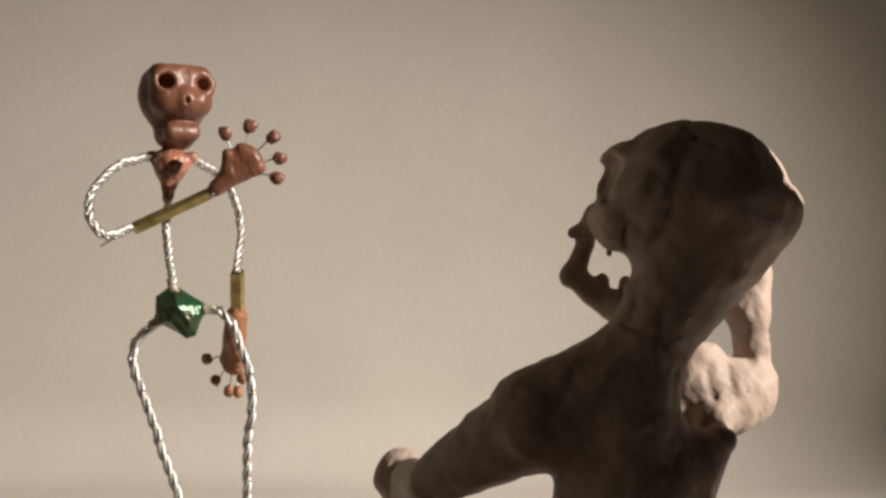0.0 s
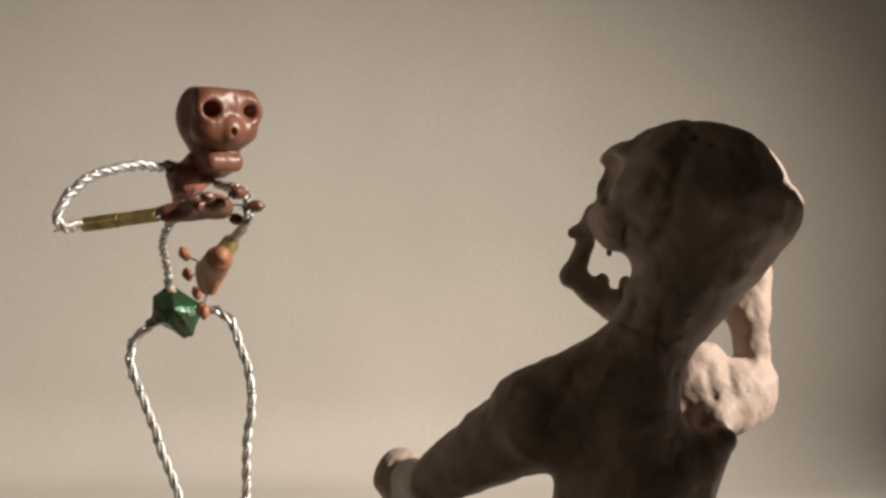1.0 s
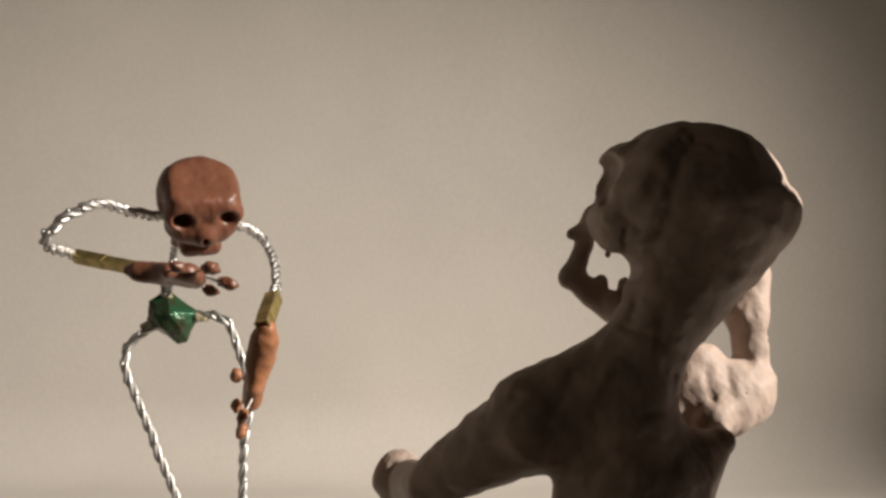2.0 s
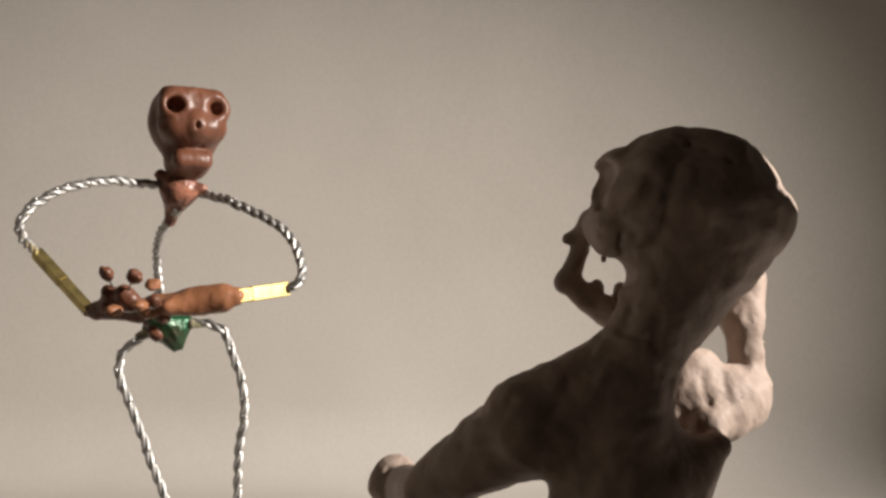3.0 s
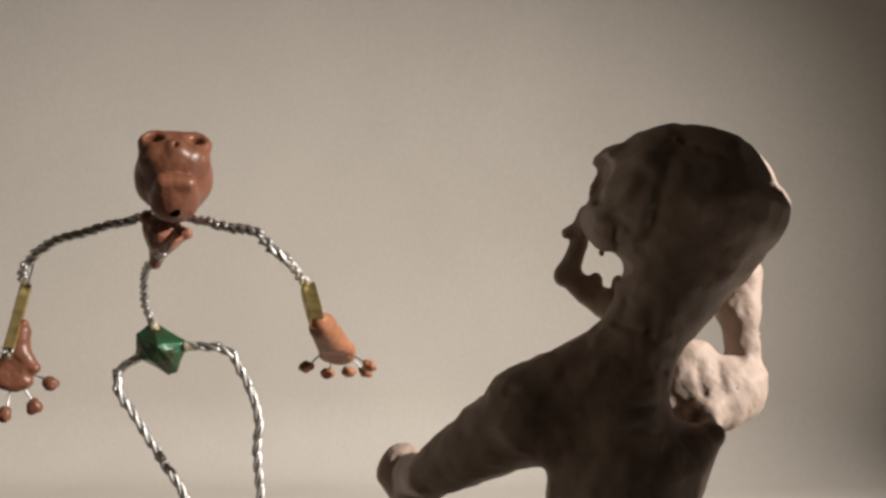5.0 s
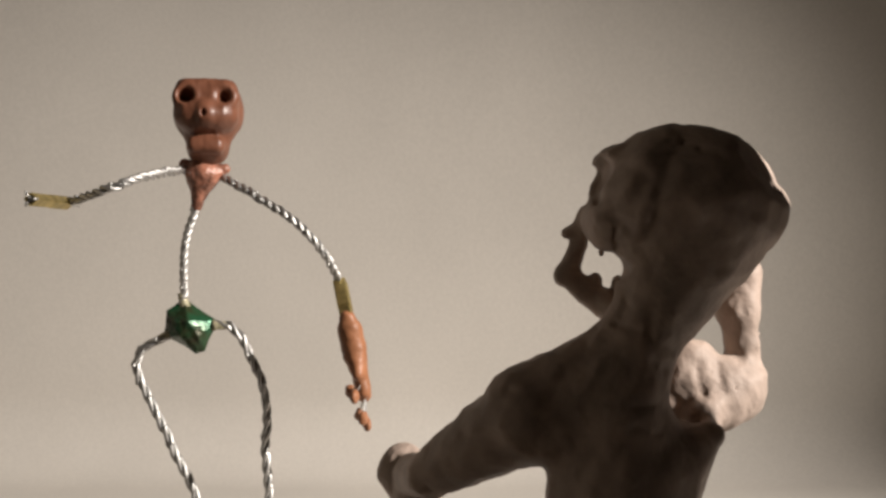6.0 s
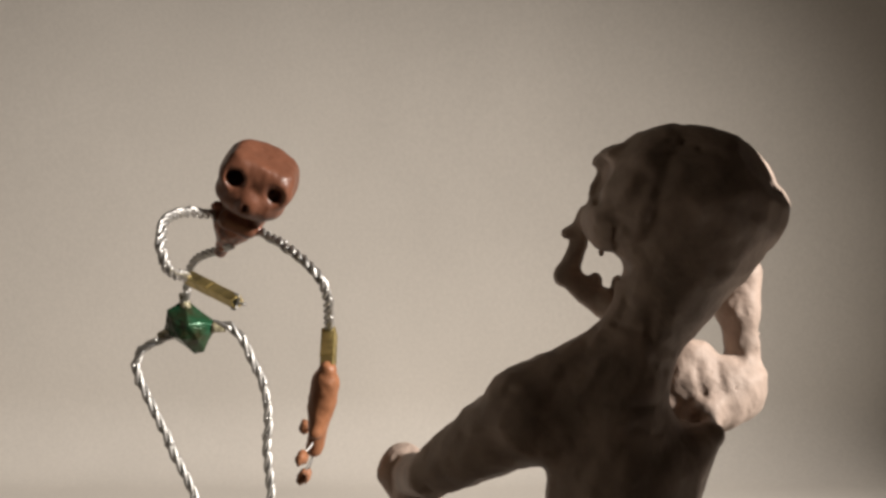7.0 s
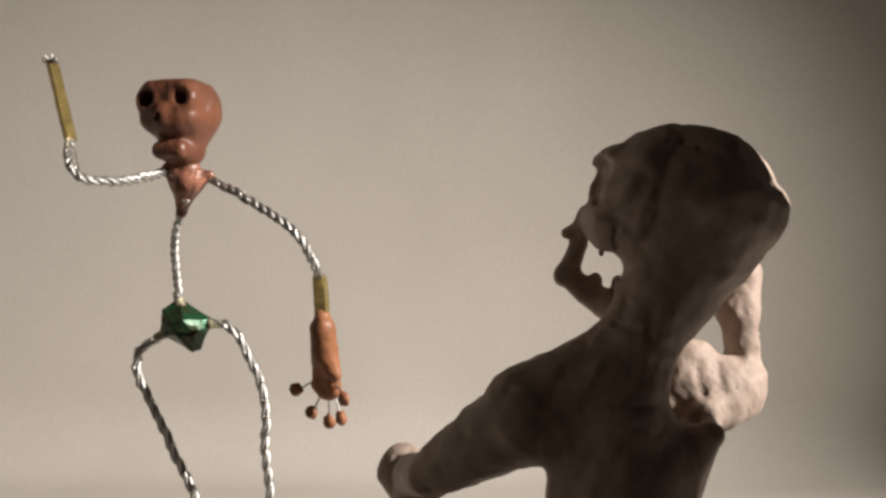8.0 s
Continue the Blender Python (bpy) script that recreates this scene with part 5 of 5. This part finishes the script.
    strike(6.00, (-79.6, 0.0, 106.2), (-75.9, 0.0, 153.5), (-74.1, 0.0, 170.2), (8, 10, 0),
           [(-76.2, 0.0, 147.4), (-79.3, 0.0, 139.8), (-81.7, 0.0, 128.7), (-81.8, 0.0, 112.3)],
           [(-80.9, 0.0, 155.2), (-85.9, -22.1, 151.4), (-94.4, -30.9, 147.2), (-110.8, -20.0, 143.5)], (-110.2, -46.0, 143.3), None, 20,
           [(-69.9, 0.0, 153.1), (-56.7, -7.2, 145.7), (-45.3, -11.2, 138.6), (-36.3, -10.3, 128.8), (-32.1, -3.0, 119.4)], (-28.9, -13.6, 109.3), (-24.1, -11.2, 84.9), 80,
           [(-85.2, 0.0, 103.3), (-95.7, 0.0, 97.7), (-96.0, 0.0, 89.5), (-90.2, 0.0, 77.9), (-84.9, 0.0, 66.4), (-77.8, 0.0, 51.3), (-72.6, 0.0, 30.2), (-74.4, 0.0, 0.3)],
           [(-72.5, 0.0, 106.4), (-65.5, 0.0, 104.9), (-60.7, 0.0, 96.0), (-55.9, 0.0, 82.9), (-56.0, 0.0, 66.4), (-54.9, 0.0, 51.3), (-54.4, 0.0, 30.2), (-52.6, 0.0, 0.3)])
    strike(6.10, (-80.8, 0.0, 108.0), (-64.1, -25.6, 145.2), (-61.2, -26.9, 164.3), (10, 12, 2),
           [(-64.5, -25.6, 139.6), (-71.3, -15.1, 133.3), (-78.0, -6.1, 122.1), (-83.0, -0.0, 114.1)],
           [(-69.0, -25.6, 148.1), (-70.7, -43.7, 146.2), (-75.3, -55.3, 144.0), (-82.3, -57.0, 137.4), (-91.2, -45.6, 131.8)], (-87.3, -69.7, 122.9), None, 20,
           [(-58.9, -25.6, 147.5), (-47.7, -36.2, 139.6), (-35.9, -41.8, 130.8), (-30.0, -40.1, 124.0), (-27.0, -28.6, 116.1)], (-24.0, -37.5, 104.4), (-20.8, -29.3, 81.1), 80,
           [(-86.4, 0.0, 105.0), (-95.9, 0.0, 99.2), (-96.5, 0.0, 90.7), (-91.0, 0.0, 78.8), (-86.0, 0.0, 66.9), (-79.2, 0.0, 51.3), (-74.1, 0.0, 30.2), (-75.8, 0.0, 0.3)],
           [(-73.7, 0.0, 108.2), (-66.5, 0.0, 106.7), (-61.4, 0.0, 97.5), (-56.3, 0.0, 83.9), (-56.0, 0.0, 66.9), (-54.6, 0.0, 51.3), (-54.1, 0.0, 30.2), (-52.3, 0.0, 0.3)])
    strike(6.20, (-79.6, 0.0, 105.9), (-62.8, -30.6, 139.9), (-55.8, -32.1, 155.3), (28, 4, 2),
           [(-63.1, -30.6, 134.5), (-69.4, -18.0, 133.3), (-79.4, -7.3, 124.2), (-81.8, -0.0, 112.0)],
           [(-65.6, -30.6, 143.7), (-70.4, -51.0, 141.4), (-71.2, -63.7, 138.9), (-69.6, -64.9, 132.1), (-71.2, -50.6, 130.0)], (-54.7, -70.2, 125.4), None, 20,
           [(-56.4, -30.6, 139.5), (-44.6, -41.4, 133.0), (-35.0, -47.3, 127.0), (-31.9, -45.5, 118.3), (-31.0, -33.6, 106.2)], (-29.7, -43.8, 95.3), (-32.5, -35.4, 72.0), 82,
           [(-85.3, 0.0, 103.0), (-95.8, 0.0, 97.4), (-96.3, 0.0, 89.2), (-90.6, 0.0, 77.8), (-85.4, 0.0, 66.3), (-78.5, 0.0, 51.3), (-73.4, 0.0, 30.2), (-75.1, 0.0, 0.3)],
           [(-72.5, 0.0, 106.1), (-65.5, 0.0, 104.6), (-60.7, 0.0, 95.8), (-55.9, 0.0, 82.7), (-56.0, 0.0, 66.3), (-54.9, 0.0, 51.3), (-54.4, 0.0, 30.2), (-52.6, 0.0, 0.3)])
    strike(6.30, (-79.6, 0.0, 105.9), (-62.8, -30.6, 139.9), (-55.8, -32.1, 155.3), (28, 4, 2),
           [(-63.1, -30.6, 134.5), (-69.4, -18.0, 133.3), (-79.4, -7.3, 124.2), (-81.8, -0.0, 112.0)],
           [(-65.6, -30.6, 143.7), (-70.4, -51.0, 141.4), (-71.2, -63.7, 138.9), (-69.6, -64.9, 132.1), (-71.2, -50.6, 130.0)], (-54.7, -70.2, 125.4), None, 20,
           [(-56.4, -30.6, 139.5), (-44.6, -41.4, 133.0), (-35.0, -47.3, 127.0), (-31.9, -45.5, 118.3), (-31.0, -33.6, 106.2)], (-29.7, -43.8, 95.3), (-32.5, -35.4, 72.0), 82,
           [(-85.3, 0.0, 103.0), (-95.8, 0.0, 97.4), (-96.3, 0.0, 89.2), (-90.6, 0.0, 77.8), (-85.4, 0.0, 66.3), (-78.5, 0.0, 51.3), (-73.4, 0.0, 30.2), (-75.1, 0.0, 0.3)],
           [(-72.5, 0.0, 106.1), (-65.5, 0.0, 104.6), (-60.7, 0.0, 95.8), (-55.9, 0.0, 82.7), (-56.0, 0.0, 66.3), (-54.9, 0.0, 51.3), (-54.4, 0.0, 30.2), (-52.6, 0.0, 0.3)])
    strike(6.50, (-80.7, 0.0, 105.6), (-60.6, -31.1, 138.2), (-56.6, -32.6, 154.3), (27, 3, 0),
           [(-61.0, -31.1, 132.7), (-77.3, -12.6, 123.7), (-82.8, -0.0, 111.6)],
           [(-65.4, -31.1, 140.6), (-70.2, -51.2, 139.3), (-70.8, -63.8, 135.5), (-68.6, -65.0, 128.0), (-67.5, -51.1, 126.9)], (-48.7, -68.9, 127.1), None, 20,
           [(-55.0, -31.1, 137.8), (-42.8, -46.5, 131.7), (-33.4, -49.6, 124.2), (-27.8, -34.1, 108.3)], (-26.1, -43.2, 96.5), (-27.3, -33.0, 73.8), 82,
           [(-86.3, 0.0, 102.6), (-96.0, 0.0, 97.1), (-96.8, 0.0, 89.0), (-91.4, 0.0, 77.6), (-86.6, 0.0, 66.2), (-80.1, 0.0, 51.3), (-75.0, 0.0, 30.2), (-76.7, 0.0, 0.3)],
           [(-73.5, 0.0, 105.7), (-66.3, 0.0, 104.3), (-61.3, 0.0, 95.5), (-56.2, 0.0, 82.5), (-56.0, 0.0, 66.2), (-54.6, 0.0, 51.3), (-54.1, 0.0, 30.2), (-52.3, 0.0, 0.3)])
    strike(6.60, (-80.5, 0.0, 105.7), (-60.0, -31.6, 137.7), (-54.6, -33.2, 154.0), (15, -8, 6),
           [(-60.3, -31.6, 132.2), (-68.4, -18.7, 127.6), (-76.3, -7.6, 117.9), (-82.6, -0.0, 111.8)],
           [(-64.8, -31.6, 140.5), (-69.7, -51.6, 139.0), (-70.5, -64.1, 135.1), (-68.7, -65.3, 127.1), (-67.4, -51.6, 125.7)], (-49.1, -70.0, 123.3), None, 20,
           [(-54.4, -31.6, 137.2), (-41.9, -47.7, 130.2), (-32.8, -50.8, 122.7), (-28.7, -34.6, 108.1)], (-27.2, -44.3, 96.7), (-29.4, -34.5, 73.8), 82,
           [(-86.1, 0.0, 102.8), (-96.0, 0.0, 97.3), (-96.7, 0.0, 89.1), (-91.2, 0.0, 77.7), (-86.3, 0.0, 66.3), (-79.8, 0.0, 51.3), (-74.6, 0.0, 30.2), (-76.4, 0.0, 0.3)],
           [(-73.3, 0.0, 105.9), (-66.2, 0.0, 104.4), (-61.2, 0.0, 95.6), (-56.1, 0.0, 82.6), (-55.9, 0.0, 66.3), (-54.6, 0.0, 51.3), (-54.1, 0.0, 30.2), (-52.3, 0.0, 0.3)])
    strike(6.80, (-79.6, 0.0, 106.1), (-59.2, -33.1, 136.7), (-51.9, -34.8, 147.5), (12, -20, 23),
           [(-59.5, -33.1, 131.3), (-75.3, -13.5, 125.9), (-81.7, -0.0, 112.2)],
           [(-64.0, -33.1, 139.5), (-69.0, -52.5, 139.3), (-69.8, -64.7, 134.3), (-68.0, -66.1, 125.3), (-65.9, -53.1, 123.5)], (-49.0, -72.4, 119.3), None, 20,
           [(-52.2, -33.1, 135.7), (-37.8, -49.8, 127.9), (-30.7, -53.0, 119.9), (-31.2, -36.1, 106.9)], (-30.1, -48.1, 98.0), (-34.3, -39.9, 74.8), 82,
           [(-85.2, 0.0, 103.1), (-95.8, 0.0, 97.6), (-96.3, 0.0, 89.4), (-90.7, 0.0, 77.9), (-85.6, 0.0, 66.4), (-78.7, 0.0, 51.3), (-73.5, 0.0, 30.2), (-75.3, 0.0, 0.3)],
           [(-72.5, 0.0, 106.3), (-65.5, 0.0, 104.8), (-60.6, 0.0, 95.9), (-55.6, 0.0, 82.8), (-55.5, 0.0, 66.4), (-54.3, 0.0, 51.3), (-53.7, 0.0, 30.2), (-51.9, 0.0, 0.3)])
    strike(7.00, (-79.6, 0.0, 106.1), (-59.0, -33.2, 136.5), (-52.7, -34.9, 146.9), (12, -22, 24),
           [(-59.4, -33.2, 131.1), (-75.3, -13.5, 125.9), (-81.7, -0.0, 112.2)],
           [(-63.3, -33.2, 139.7), (-69.1, -52.5, 139.3), (-69.9, -64.6, 134.3), (-68.0, -66.1, 125.3), (-65.9, -53.2, 122.5)], (-49.3, -72.5, 117.3), None, 20,
           [(-52.2, -33.2, 135.7), (-37.8, -49.8, 127.9), (-30.7, -53.1, 119.9), (-31.5, -36.2, 106.9)], (-30.6, -48.2, 98.0), (-35.5, -39.4, 75.1), 82,
           [(-85.2, 0.0, 103.1), (-95.7, 0.0, 97.6), (-96.2, 0.0, 89.4), (-90.5, 0.0, 77.9), (-85.3, 0.0, 66.4), (-78.3, 0.0, 51.3), (-73.2, 0.0, 30.2), (-75.0, 0.0, 0.3)],
           [(-72.5, 0.0, 106.3), (-65.5, 0.0, 104.8), (-60.6, 0.0, 95.9), (-55.6, 0.0, 82.8), (-55.5, 0.0, 66.4), (-54.3, 0.0, 51.3), (-53.7, 0.0, 30.2), (-51.9, 0.0, 0.3)])
    strike(7.20, (-80.1, 0.0, 106.1), (-60.5, -31.5, 138.5), (-53.8, -33.0, 150.2), (14, -18, 18),
           [(-60.9, -31.5, 133.0), (-68.6, -18.6, 128.2), (-76.3, -7.5, 118.4), (-82.3, -0.0, 112.2)],
           [(-65.3, -31.5, 141.3), (-70.3, -50.8, 140.2), (-72.2, -63.0, 135.8), (-72.7, -64.4, 127.3), (-73.3, -51.5, 121.6)], (-59.2, -71.6, 113.2), None, 20,
           [(-53.7, -31.5, 137.7), (-39.6, -47.8, 130.2), (-31.7, -51.0, 121.3), (-31.9, -34.5, 108.8)], (-30.8, -45.9, 99.2), (-33.7, -38.1, 75.6), 82,
           [(-85.7, 0.0, 103.1), (-95.8, 0.0, 97.6), (-96.3, 0.0, 89.4), (-90.6, 0.0, 77.9), (-85.4, 0.0, 66.4), (-78.5, 0.0, 51.3), (-73.3, 0.0, 30.2), (-75.1, 0.0, 0.3)],
           [(-73.0, 0.0, 106.3), (-65.9, 0.0, 104.8), (-60.9, 0.0, 95.9), (-55.9, 0.0, 82.8), (-55.7, 0.0, 66.4), (-54.4, 0.0, 51.3), (-53.9, 0.0, 30.2), (-52.1, 0.0, 0.3)])
    strike(7.35, (-80.1, 0.0, 105.5), (-65.7, -25.3, 143.6), (-58.4, -26.5, 159.0), (33, -6, 3),
           [(-66.1, -25.3, 138.0), (-70.9, -14.9, 136.0), (-79.3, -6.1, 130.3), (-82.3, -0.0, 111.5)],
           [(-68.3, -25.3, 146.9), (-73.8, -43.8, 144.8), (-75.5, -55.6, 141.2), (-76.0, -57.2, 130.3), (-75.4, -45.3, 124.9)], (-61.0, -64.8, 115.5), None, 20,
           [(-59.7, -25.3, 144.0), (-48.3, -36.2, 137.2), (-39.1, -42.1, 131.6), (-33.9, -40.3, 122.1), (-33.4, -28.3, 111.5)], (-31.5, -37.8, 100.0), (-33.0, -29.2, 76.6), 82,
           [(-85.7, 0.0, 102.5), (-95.8, 0.0, 97.0), (-96.3, 0.0, 88.9), (-90.6, 0.0, 77.6), (-85.4, 0.0, 66.2), (-78.5, 0.0, 51.3), (-73.4, 0.0, 30.2), (-75.1, 0.0, 0.3)],
           [(-73.0, 0.0, 105.6), (-65.9, 0.0, 104.2), (-61.0, 0.0, 95.4), (-56.1, 0.0, 82.4), (-56.1, 0.0, 66.2), (-54.9, 0.0, 51.3), (-54.4, 0.0, 30.2), (-52.6, 0.0, 0.3)])
    strike(7.50, (-80.1, 0.0, 105.5), (-65.6, -25.8, 143.2), (-58.3, -27.1, 158.4), (33, -7, 3),
           [(-65.9, -25.8, 137.7), (-70.8, -15.2, 136.0), (-79.2, -6.2, 130.3), (-82.3, -0.0, 111.5)],
           [(-68.2, -25.8, 146.8), (-73.6, -44.4, 144.8), (-75.4, -56.1, 141.1), (-75.9, -57.8, 130.3), (-75.2, -45.8, 124.9)], (-60.8, -65.3, 115.5), None, 20,
           [(-59.6, -25.8, 144.0), (-48.2, -36.8, 137.2), (-39.0, -42.6, 131.6), (-33.9, -40.8, 122.1), (-33.3, -28.8, 111.5)], (-31.2, -38.3, 100.1), (-32.9, -29.7, 76.7), 82,
           [(-85.7, 0.0, 102.5), (-95.8, 0.0, 97.0), (-96.3, 0.0, 88.9), (-90.6, 0.0, 77.6), (-85.4, 0.0, 66.2), (-78.5, 0.0, 51.3), (-73.4, 0.0, 30.2), (-75.1, 0.0, 0.3)],
           [(-73.0, 0.0, 105.6), (-65.9, 0.0, 104.2), (-61.0, 0.0, 95.4), (-56.1, 0.0, 82.4), (-56.1, 0.0, 66.2), (-54.9, 0.0, 51.3), (-54.4, 0.0, 30.2), (-52.6, 0.0, 0.3)])
    strike(7.65, (-80.1, 0.0, 105.5), (-65.6, -25.8, 143.2), (-58.3, -27.1, 158.4), (33, -7, 3),
           [(-65.9, -25.8, 137.7), (-70.8, -15.2, 136.0), (-79.2, -6.2, 130.3), (-82.3, -0.0, 111.5)],
           [(-68.2, -25.8, 146.8), (-73.6, -44.4, 144.8), (-75.4, -56.1, 141.1), (-75.9, -57.8, 130.3), (-75.2, -45.8, 124.9)], (-60.8, -65.3, 115.5), None, 20,
           [(-59.6, -25.8, 144.0), (-48.2, -36.8, 137.2), (-39.0, -42.6, 131.6), (-33.9, -40.8, 122.1), (-33.3, -28.8, 111.5)], (-31.2, -38.3, 100.1), (-32.9, -29.7, 76.7), 82,
           [(-85.7, 0.0, 102.5), (-95.8, 0.0, 97.0), (-96.3, 0.0, 88.9), (-90.6, 0.0, 77.6), (-85.4, 0.0, 66.2), (-78.5, 0.0, 51.3), (-73.4, 0.0, 30.2), (-75.1, 0.0, 0.3)],
           [(-73.0, 0.0, 105.6), (-65.9, 0.0, 104.2), (-61.0, 0.0, 95.4), (-56.1, 0.0, 82.4), (-56.1, 0.0, 66.2), (-54.9, 0.0, 51.3), (-54.4, 0.0, 30.2), (-52.6, 0.0, 0.3)])
    strike(7.80, (-82.1, 0.0, 106.6), (-68.0, -27.4, 143.5), (-63.6, -28.7, 158.9), (20, 8, 2),
           [(-68.3, -27.4, 137.9), (-74.5, -16.1, 131.7), (-80.2, -6.6, 120.6), (-84.2, -0.0, 112.7)],
           [(-72.8, -27.4, 146.4), (-72.6, -47.9, 142.4), (-71.9, -60.6, 140.8), (-77.0, -61.7, 135.4), (-77.1, -47.4, 137.1)], (-62.4, -68.3, 141.7), None, 20,
           [(-62.8, -27.4, 145.7), (-51.1, -42.7, 137.0), (-42.3, -45.8, 130.2), (-33.4, -30.4, 115.1)], (-32.5, -37.4, 101.9), (-33.4, -30.3, 78.0), 70,
           [(-87.6, 0.0, 103.6), (-95.8, 0.0, 98.0), (-96.3, 0.0, 89.7), (-90.6, 0.0, 78.1), (-85.4, 0.0, 66.5), (-78.5, 0.0, 51.3), (-73.3, 0.0, 30.2), (-75.1, 0.0, 0.3)],
           [(-75.0, 0.0, 106.8), (-67.4, 0.0, 105.3), (-62.2, 0.0, 96.4), (-56.9, 0.0, 83.1), (-56.3, 0.0, 66.5), (-54.6, 0.0, 51.3), (-54.1, 0.0, 30.2), (-52.3, 0.0, 0.3)])
    strike(7.90, (-82.1, 0.0, 106.6), (-72.7, -18.5, 148.6), (-72.4, -19.4, 166.6), (-15, 6, 0),
           [(-73.0, -18.5, 142.9), (-77.7, -10.9, 134.9), (-81.7, -4.4, 122.3), (-84.2, -0.0, 112.7)],
           [(-77.7, -18.5, 151.6), (-79.1, -42.9, 147.4), (-85.9, -50.6, 144.1), (-95.1, -33.5, 148.1)], (-87.7, -49.2, 167.4), None, 20,
           [(-67.3, -18.5, 150.9), (-55.4, -29.3, 141.4), (-40.5, -31.7, 131.8), (-35.0, -21.5, 115.8)], (-33.1, -30.2, 103.7), (-31.8, -21.2, 80.4), 50,
           [(-87.6, 0.0, 103.6), (-95.7, 0.0, 98.0), (-96.2, 0.0, 89.7), (-90.5, 0.0, 78.1), (-85.3, 0.0, 66.5), (-78.3, 0.0, 51.3), (-73.2, 0.0, 30.2), (-75.0, 0.0, 0.3)],
           [(-75.0, 0.0, 106.8), (-67.4, 0.0, 105.3), (-62.2, 0.0, 96.4), (-56.9, 0.0, 83.1), (-56.3, 0.0, 66.5), (-54.6, 0.0, 51.3), (-54.1, 0.0, 30.2), (-52.3, 0.0, 0.3)])
    strike(8.00, (-81.0, 0.0, 106.6), (-77.5, -13.0, 150.7), (-78.4, -13.7, 168.1), (-17, 5, 0),
           [(-77.8, -13.0, 144.9), (-81.0, -7.7, 140.6), (-83.9, -3.1, 130.2), (-83.2, -0.0, 112.7)],
           [(-82.6, -13.0, 153.7), (-89.2, -29.4, 149.5), (-98.5, -38.8, 149.1), (-103.2, -37.8, 154.3), (-108.6, -23.0, 161.8)], (-107.1, -39.9, 181.5), None, 20,
           [(-71.5, -13.0, 152.0), (-55.4, -21.4, 143.4), (-43.0, -25.9, 135.1), (-37.5, -24.8, 126.1), (-36.7, -16.0, 120.9)], (-34.8, -26.5, 110.3), (-34.5, -18.5, 86.6), 35,
           [(-86.6, 0.0, 103.6), (-95.7, 0.0, 98.0), (-96.2, 0.0, 89.7), (-90.5, 0.0, 78.1), (-85.3, 0.0, 66.5), (-78.3, 0.0, 51.3), (-73.2, 0.0, 30.2), (-75.0, 0.0, 0.3)],
           [(-73.9, 0.0, 106.8), (-66.6, 0.0, 105.3), (-61.5, 0.0, 96.4), (-56.4, 0.0, 83.1), (-56.1, 0.0, 66.5), (-54.6, 0.0, 51.3), (-54.1, 0.0, 30.2), (-52.3, 0.0, 0.3)])
    # the palm that came loose drops past the leg and stays on the paper
    for t, at, axis, spin in ((5.60, (-145, -4, 100), (-0.9, 0, -0.3), 20), (5.80, (-105, 2, 55), (-0.72, 0.1, -0.68), 30), (5.92, (-101, 6, 16), (-0.9, 0.1, -0.4), 60),
                              (6.05, (-100, 8, 2.6), (-0.98, 0.2, 0), 90), (8.0, (-100, 8, 2.6), (-0.98, 0.2, 0), 90)):
        key(palm_a, t, facing(P(at), Vector(axis), spin))
    for ob, rows in tracks.items():
        walk(ob, rows)
    # the added shade card is moved along, so the figure's shading stays put
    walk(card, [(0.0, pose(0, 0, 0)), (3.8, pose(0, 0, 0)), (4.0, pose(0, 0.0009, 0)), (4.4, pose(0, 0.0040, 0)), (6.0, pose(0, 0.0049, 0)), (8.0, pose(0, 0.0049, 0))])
    # the seated figure is knocked a little round on its seat
    x, y, z = FIGURE_AT
    walk(figure, [(0.0, pose(x, y, z)), (3.8, pose(x, y, z)), (4.0, pose(x + 0.0002, y + 0.001, z)), (4.4, pose(x - 0.0006, y + 0.0045, z, 0, 0, -0.8)),
                  (6.0, pose(x - 0.0008, y + 0.0055, z, 0, 0, -1.2)), (8.0, pose(x - 0.0008, y + 0.0055, z, 0, 0, -1.2))])


motions()
